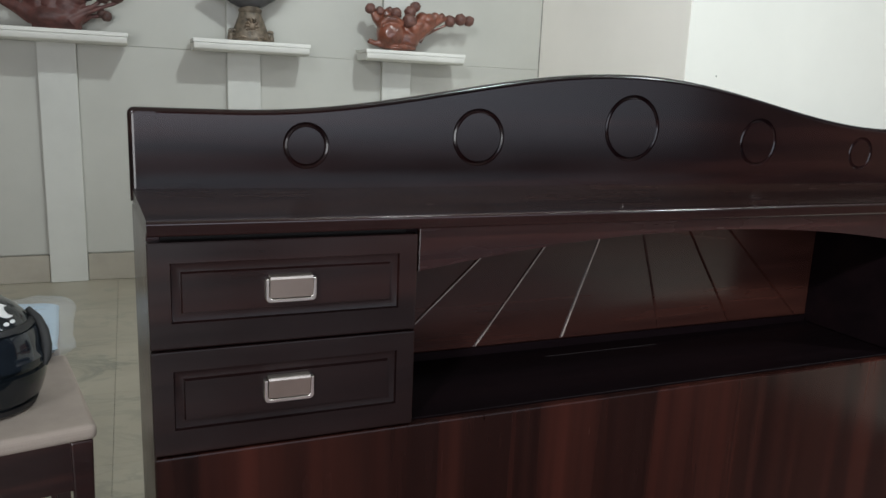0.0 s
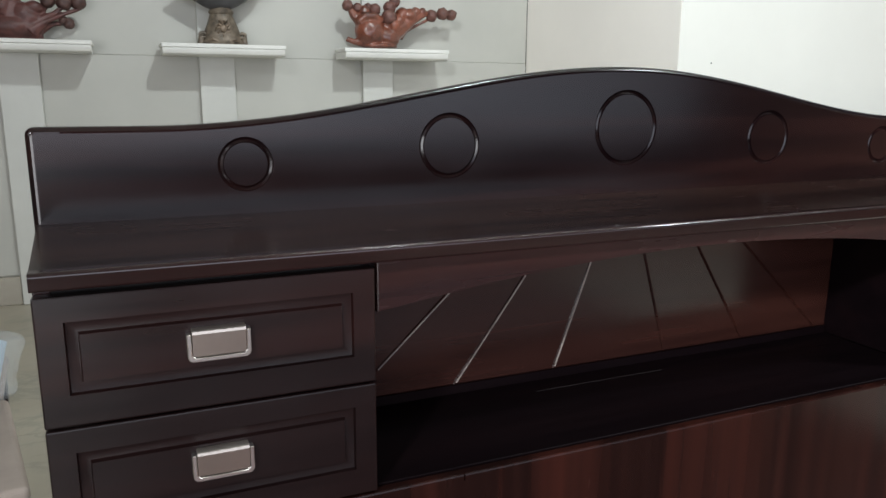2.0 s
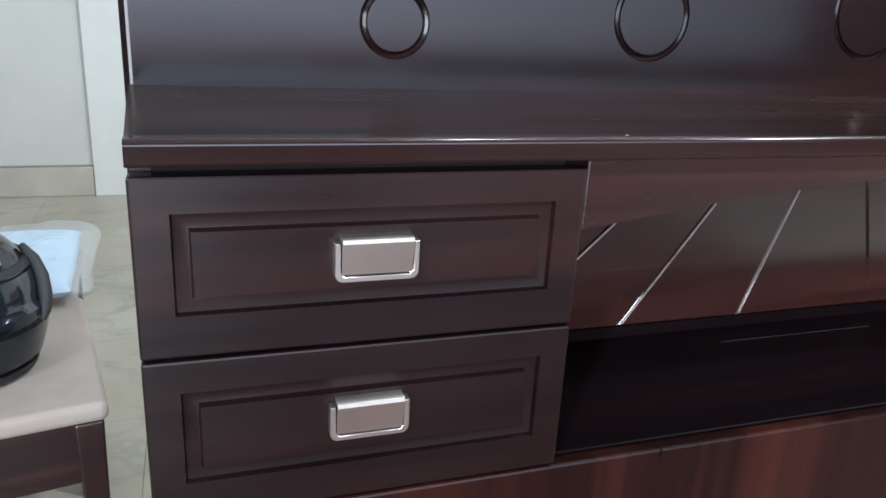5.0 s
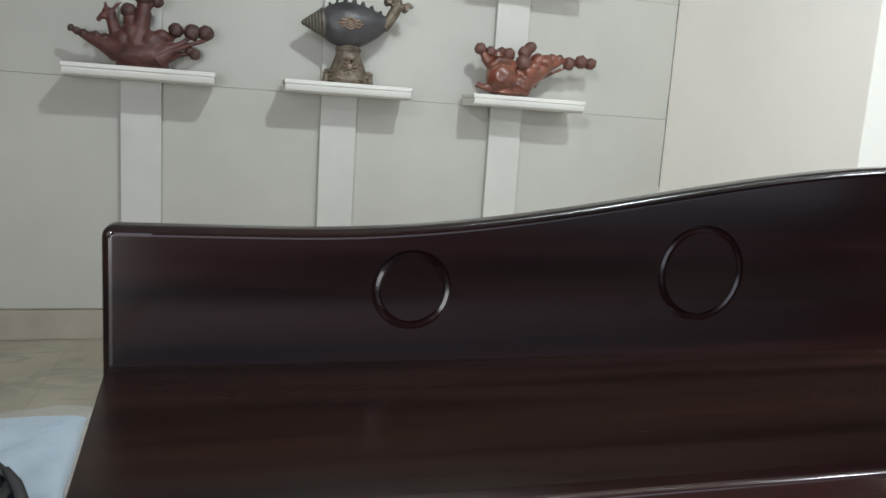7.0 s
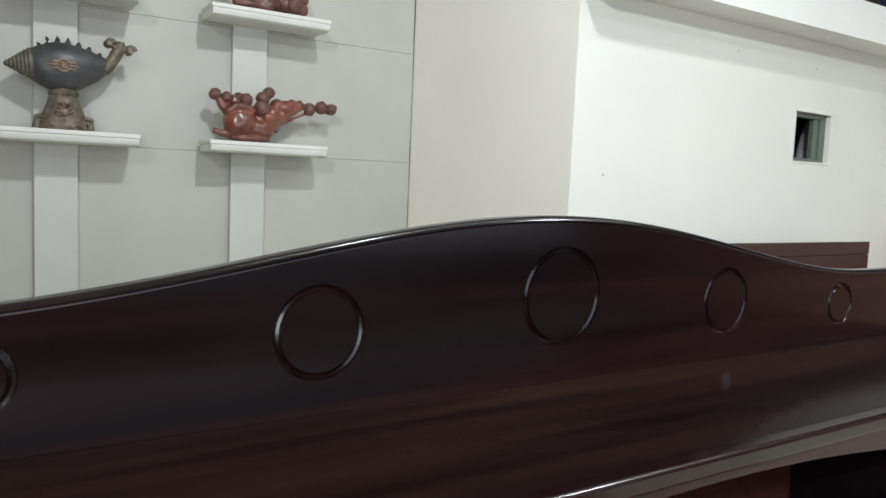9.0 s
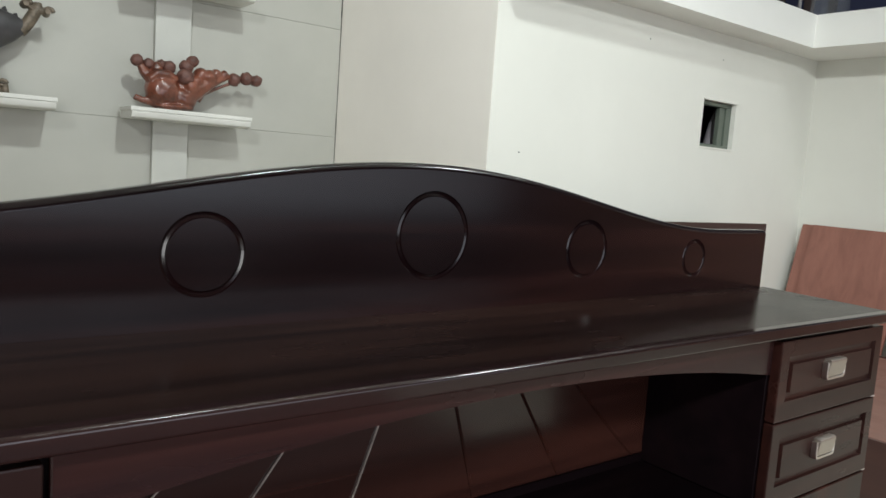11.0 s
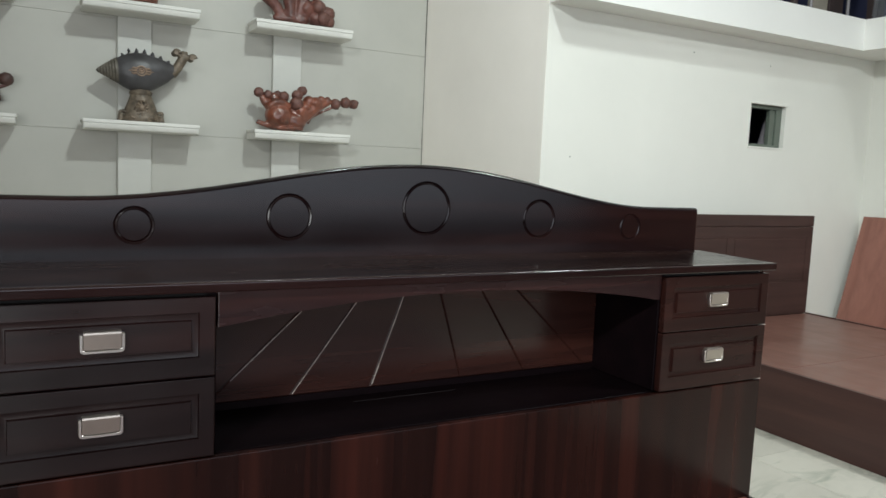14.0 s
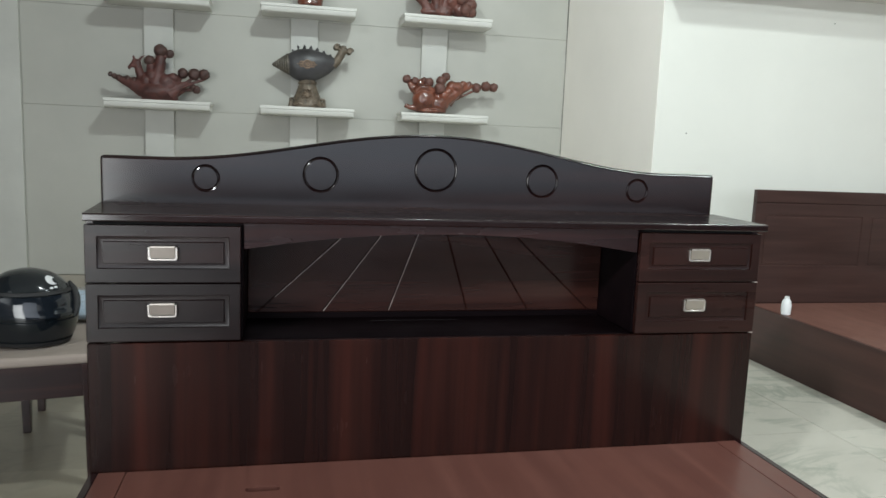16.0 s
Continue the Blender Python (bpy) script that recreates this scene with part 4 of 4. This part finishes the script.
carving("root_carving", "reddish root-wood carving of knobbed stems on an upper shelf",
        [(1.60, 0, 2.135, 0.05, (2.0, 0.9, 0.6)), (1.70, 0, 2.14, 0.05), (1.80, 0, 2.16, 0.055), (1.86, 0, 2.205, 0.05), (1.875, 0, 2.15, 0.042), (1.80, 0, 2.24, 0.05), (1.73, 0, 2.22, 0.06),
         (1.47, 0, 2.28, 0.05), (1.52, 0, 2.32, 0.05), (1.62, 0, 2.33, 0.06)],
        [(((1.45, 0, 2.27), (1.52, 0, 2.21), (1.58, 0, 2.13)), (0.04, 0.035, 0.035)), (((1.60, 0, 2.33), (1.62, 0, 2.2), (1.63, 0, 2.12)), (0.05, 0.035, 0.035)),
         (((1.72, 0, 2.36), (1.69, 0, 2.2), (1.67, 0, 2.12)), (0.045, 0.04, 0.04))], ROOT_MID,
        [(1.70, 0, 2.35, 0.05), (1.78, 0, 2.33, 0.045), (1.885, -0.01, 2.205, 0.046), (1.885, -0.02, 2.148, 0.042), (1.81, -0.02, 2.235, 0.05), (1.84, -0.03, 2.165, 0.05)])
carving("root_carving", "orange-brown root-wood carving on an upper shelf",
        [(0.69, 0, 2.135, 0.06, (1.5, 0.9, 0.6)), (0.66, 0, 2.20, 0.06), (0.75, 0, 2.22, 0.06), (0.60, 0, 2.30, 0.05), (0.80, 0, 2.32, 0.05)],
        [(((0.68, 0, 2.11), (0.66, 0, 2.22), (0.60, 0, 2.32)), (0.07, 0.05, 0.035)), (((0.72, 0, 2.11), (0.75, 0, 2.22), (0.81, 0, 2.34)), (0.06, 0.045, 0.03))], ROOT)

# conch ornament on its pedestal
conch = thing("conch_ornament", "blue-grey conch shell ornament with bronze scrolls on a carved pedestal", "ornament")
tip, tail = Vector((0.428, SY, 1.682)), Vector((0.895, SY, 1.722))
axis = (tail - tip).normalized()
AX = Matrix.Translation(tip) @ axis.to_track_quat("Z", "Y").to_matrix().to_4x4()
n = (tail - tip).length
SPIRE_N = 0.118


def girth(u):
    """Radius of the shell at u along its body, 0 to 1."""
    return 0.114 * math.sin(math.pi * (0.20 + 0.74 * u ** 0.88)) ** 0.9


prof_c = [(0.001, 0.0)]
for k in range(7):
    r0 = 0.010 + 0.0098 * k
    prof_c += [(r0, 0.006 + 0.016 * k), (r0 + 0.007, 0.013 + 0.016 * k), (r0 + 0.0055, 0.019 + 0.016 * k)]
spire = lathe(prof_c + [(0.078, SPIRE_N + 0.004)], 36, AX)
for v in spire.verts:
    v.co.y = SY + (v.co.y - SY) * 0.7
part("spire", spire, SPIRE, conch, "ringed grey-brown tip")
body = lathe([(0.070, SPIRE_N - 0.004)] + [(girth(k / 24), SPIRE_N + (n - SPIRE_N) * k / 24) for k in range(25)], 48, AX)
for v in body.verts:
    # the belly hangs lower towards the pedestal, the back is flatter
    along = (v.co.x - 0.52) / 0.38
    v.co.z -= 0.020 * max(0.0, math.sin(math.pi * min(1.0, max(0.0, along)))) * (1.0 if v.co.z < 1.70 else 0.55)
    v.co.y = SY + (v.co.y - SY) * 0.66
    v.co += Vector((0, 0, 1)) * 0.004 * noise.noise(v.co * 22)
part("body", body, CONCH, conch)
for k, (u, hgt) in enumerate(((0.10, 0.016), (0.21, 0.030), (0.34, 0.027), (0.47, 0.024), (0.60, 0.018), (0.73, 0.016), (0.86, 0.012))):
    p = tip + axis * (SPIRE_N + (n - SPIRE_N) * u) + Vector((-axis.z, 0, axis.x)) * (girth(u) - 0.017)
    part("spike", limb(bmesh.new(), [p, p + Vector((0.002, 0, 0.010 + hgt * 0.5)), p + Vector((-0.004 + 0.002 * k, 0, 0.010 + hgt))], [0.018, 0.010, 0.003], 10), CONCH, conch)
neck = limb(bmesh.new(), [(0.862, SY, 1.700), (0.895, SY, 1.735), (0.922, SY, 1.785), (0.940, SY, 1.822), (0.942, SY, 1.846)], [0.034, 0.030, 0.030, 0.027, 0.016], 16)
for v in neck.verts:
    v.co += (v.co - Vector((v.co.x, SY, v.co.z))) * -0.15 + Vector((0.003 * noise.noise(v.co * 60), 0, 0.003 * noise.noise(v.co * 50)))
part("neck", neck, BRONZE, conch, "bronze neck")
for x, z, r in ((0.886, 1.832, 0.023), (0.982, 1.806, 0.025)):
    bm = bmesh.new()
    pts = [(x + (r - 0.0028 * k) * math.cos(0.7 * k), SY - 0.03 + 0.003 * k, z + (r - 0.0028 * k) * math.sin(0.7 * k)) for k in range(8)]
    limb(bm, pts, [0.012 - 0.0008 * k for k in range(8)], 10)
    limb(bm, [(x, SY - 0.034, z), (x, SY + 0.03, z)], [0.013, 0.022], 12)
    limb(bm, [(0.934, SY, 1.808), ((0.934 + x) / 2, SY - 0.006, 0.5 * (1.812 + z)), (x, SY - 0.01, z + 0.008)], [0.024, 0.019, 0.015], 10)
    part("scroll", bm, BRONZE, conch, "bronze scroll")
prof_p = [(0.118, 0.0), (0.121, 0.012), (0.110, 0.024), (0.106, 0.05), (0.090, 0.09), (0.073, 0.135), (0.062, 0.165), (0.068, 0.172), (0.069, 0.182), (0.060, 0.190), (0.050, 0.205)]
ped = lathe(prof_p, 48, Matrix.Translation((0.682, SY, S0)))
for v in ped.verts:
    h_ = v.co.z - S0
    v.co.y = SY + (v.co.y - SY) * 0.72
    v.co += Vector((0.005, 0.005, 0.002)) * noise.noise(v.co * 55) * (1.0 if 0.01 < h_ < 0.16 else 0.2)
part("pedestal", ped, BRONZE, conch, "carved bronze pedestal")
for sx in (-1, 1):
    bm = bmesh.new()
    cx_ = 0.682 + sx * 0.106
    limb(bm, [(cx_ + sx * 0.018 * math.cos(0.8 * k), SY - 0.03, S0 + 0.048 + (0.018 - 0.0015 * k) * math.sin(0.8 * k)) for k in range(8)], [0.012 - 0.0008 * k for k in range(8)], 10)
    limb(bm, [(cx_ + sx * 0.012, SY - 0.02, S0 + 0.006), (cx_ + sx * 0.012, SY - 0.024, S0 + 0.05)], [0.020, 0.013], 10)
    part("foot_scroll", bm, BRONZE, conch)
bm = bmesh.new()
for k in range(11):
    a = 2 * math.pi * k / 11
    rx, rz = 0.040 + 0.006 * (k % 2), 0.052 + 0.006 * (k % 2)
    c0 = Vector((0.682, SY - 0.067, S0 + 0.082))
    limb(bm, [c0 + Vector((0.4 * rx * math.cos(a), 0, 0.4 * rz * math.sin(a))), c0 + Vector((0.8 * rx * math.cos(a + 0.12), -0.001, 0.8 * rz * math.sin(a + 0.12))), c0 + Vector((rx * math.cos(a + 0.5), 0.004, rz * math.sin(a + 0.5)))], [0.007, 0.009, 0.004], 8)
ball(bm, (0.682, SY - 0.070, S0 + 0.084), 0.019, (1, 0.6, 1.1))
for sx in (-1, 1):
    limb(bm, [(0.682 + sx * 0.03, SY - 0.075, S0 + 0.018), (0.682 + sx * 0.06, SY - 0.072, S0 + 0.026), (0.682 + sx * 0.08, SY - 0.062, S0 + 0.018)], [0.006, 0.009, 0.005], 8)
part("relief", bm, RELIEF, conch, "raised leaf relief")
bm = bmesh.new()
cxm, czm = 0.676, 1.692
for dx in (-1, 1):
    for dz in (-1.0, 0.0, 1.0):
        limb(bm, [(cxm + dx * 0.026, SY - 0.076, czm + dz * 0.014), (cxm + dx * 0.046, SY - 0.074, czm + dz * 0.017), (cxm + dx * (0.072 - 0.012 * abs(dz)), SY - 0.066, czm + dz * 0.006)], [0.007, 0.006, 0.002], 8)
limb(bm, [(cxm + 0.028 * math.cos(a), SY - 0.077, czm + 0.028 * math.sin(a)) for a in (2 * math.pi * k / 16 for k in range(17))], [0.005] * 17, 8)
limb(bm, [(cxm + 0.015 * math.cos(a), SY - 0.078, czm + 0.015 * math.sin(a)) for a in (2 * math.pi * k / 12 for k in range(13))], [0.004] * 13, 8)
ball(bm, (cxm, SY - 0.078, czm), 0.009, (1, 0.5, 1.1))
part("emblem", bm, PALE_BRONZE, conch, "bronze emblem on the side")

# ---- things stored on the upper gallery ----
rail = thing("gallery_railing", "thin grey steel rods of the gallery railing", "railing")
for x in (3.10, 3.43, 3.79, 3.86, 4.21, 4.48, 4.83, 5.24):
    part("rod", limb(bmesh.new(), [(x, 2.06, SLAB_Z1), (x, 2.06, SLAB_Z1 + 0.92)], [0.012, 0.012], 10), STEEL, rail)
part("top_rail", box((3.0, 2.035, SLAB_Z1 + 0.92), (5.3, 2.085, SLAB_Z1 + 0.96), 0.008), STEEL, rail)


def stored_chair(x, y, turn):
    c = thing("stored_chair", "dark wooden chair stored on the upper gallery", "chair", group="chairs stored on the gallery")
    for sx in (-1, 1):
        for sy in (-1, 1):
            part("leg", box((sx * 0.20 - 0.02, sy * 0.19 - 0.02, 0), (sx * 0.20 + 0.02, sy * 0.19 + 0.02, 0.42 if sy < 0 else 0.95), 0.004), STORED, c)
    part("seat", box((-0.23, -0.22, 0.42), (0.23, 0.17, 0.47), 0.012), STORED, c)
    part("backrest", box((-0.18, 0.18, 0.6), (0.18, 0.2, 0.92), 0.006), STORED, c)
    part("stretcher", box((-0.18, -0.2, 0.16), (0.18, -0.18, 0.19), 0.004), STORED, c)
    c.matrix_basis = pose(x, y, SLAB_Z1, 0, 0, turn)


stored_chair(3.55, 2.45, 8)
stored_chair(4.12, 2.48, -12)
stored_chair(4.68, 2.42, 4)
cab = thing("stored_cabinet", "dark wooden cabinet stored on the upper gallery", "cabinet")
part("body", box((3.2, 2.9, SLAB_Z1), (4.4, 3.3, SLAB_Z1 + 1.0), 0.006), STORED, cab)
part("plinth", box((3.18, 2.88, SLAB_Z1 + 1.0), (4.42, 3.32, SLAB_Z1 + 1.04), 0.006), STORED, cab)
tab = thing("stored_table", "low brown table wrapped in clear plastic on the upper gallery", "table")
TX0, TX1, TY0, TY1, TZ = 6.22, 7.16, 2.50, 3.05, SLAB_Z1 + 0.55
top_o = [(TX0, TY1), (TX0 + 0.10, TY0 + 0.02), (TX1 - 0.32, TY0), (TX1, TY0 + 0.22), (TX1, TY1)]
bm = bmesh.new()
lo_, hi_ = [bm.verts.new((x, y, TZ)) for x, y in top_o], [bm.verts.new((x, y, TZ + 0.035)) for x, y in top_o]
bm.faces.new(lo_[::-1]), bm.faces.new(hi_)
for k in range(5):
    bm.faces.new((lo_[k], lo_[(k + 1) % 5], hi_[(k + 1) % 5], hi_[k]))
bmesh.ops.bevel(bm, geom=bm.edges[:], offset=0.006, segments=2, profile=0.5, affect="EDGES")
part("tabletop", bm, STORED_TOP, tab)
for x, y in ((TX0 + 0.12, TY0 + 0.08), (TX0 + 0.05, TY1 - 0.05), (TX1 - 0.08, TY0 + 0.26), (TX1 - 0.05, TY1 - 0.05)):
    part("leg", box((x - 0.03, y - 0.03, SLAB_Z1), (x + 0.03, y + 0.03, TZ - 0.001), 0.004), STORED, tab)
part("shelf_board", box((TX0 + 0.16, TY0 + 0.12, SLAB_Z1 + 0.18), (TX1 - 0.14, TY1 - 0.10, SLAB_Z1 + 0.205), 0.004), STORED, tab)
bm = bmesh.new()
wrap_o = [(TX0 + 0.05, TY0 + 0.03), (TX0 + 0.3, TY0 - 0.004), (TX1 - 0.34, TY0 - 0.012), (TX1 - 0.16, TY0 + 0.09), (TX1 + 0.01, TY0 + 0.20), (TX1 + 0.015, TY0 + 0.42)]
grid = []
for k in range(9):
    z = TZ + 0.03 - 0.43 * k / 8
    grid.append([bm.verts.new((x + 0.03 * noise.noise(Vector((x * 7, k * 0.5, 1))), y + 0.03 * noise.noise(Vector((x * 9, k * 0.7, 5))), z)) for x, y in wrap_o])
for u, v in zip(grid, grid[1:]):
    for k in range(len(wrap_o) - 1):
        bm.faces.new((u[k], u[k + 1], v[k + 1], v[k]))
part("wrapper", bm, PLASTIC, tab, "clear crinkled plastic wrapping", 80)
carton = thing("stored_board", "pale grey-brown board standing on the upper gallery", "board")
part("panel", box((5.43, 2.50, SLAB_Z1), (5.672, 2.53, SLAB_Z1 + 0.42), 0.004), SKIRT, carton)
part("dark_leaf", box((5.63, 2.478, SLAB_Z1), (5.80, 2.499, SLAB_Z1 + 0.47), 0.004), STORED, carton)

sheet = thing("tapered_board", "pale tapered board standing on the wrapped table", "board")
part("panel", prism([(6.34, TZ + 0.036), (6.17, TZ + 0.42), (6.64, TZ + 0.42), (6.48, TZ + 0.036)], 2.79, 2.815, 0.003), SKIRT, sheet)

# ---- floor slabs, last ----
slabs = []
for mat in (MARBLE, MARBLE_LIT):
    slab = bpy.data.meshes.new("floor_tile")
    half = 0.2995 if mat is MARBLE else 0.2986
    bm = box((-half, -half, -0.02), (half, half, 0.0), 0.0004, 1)
    finish(bm)
    bm.to_mesh(slab)
    bm.free()
    slab.materials.append(mat)
    slabs.append(slab)
for i in range(17):
    for j in range(16):
        x, y = LEFT_X + 0.6 * i, REAR_Y + 0.025 + 0.6 * j
        if x < RIGHT_X + 0.2 and y < WALL_Y + 0.28:
            t_ = new("floor_tile", slabs[x > 1.9])
            t_.parent = floor
            t_.location = (x, y, FLOOR)
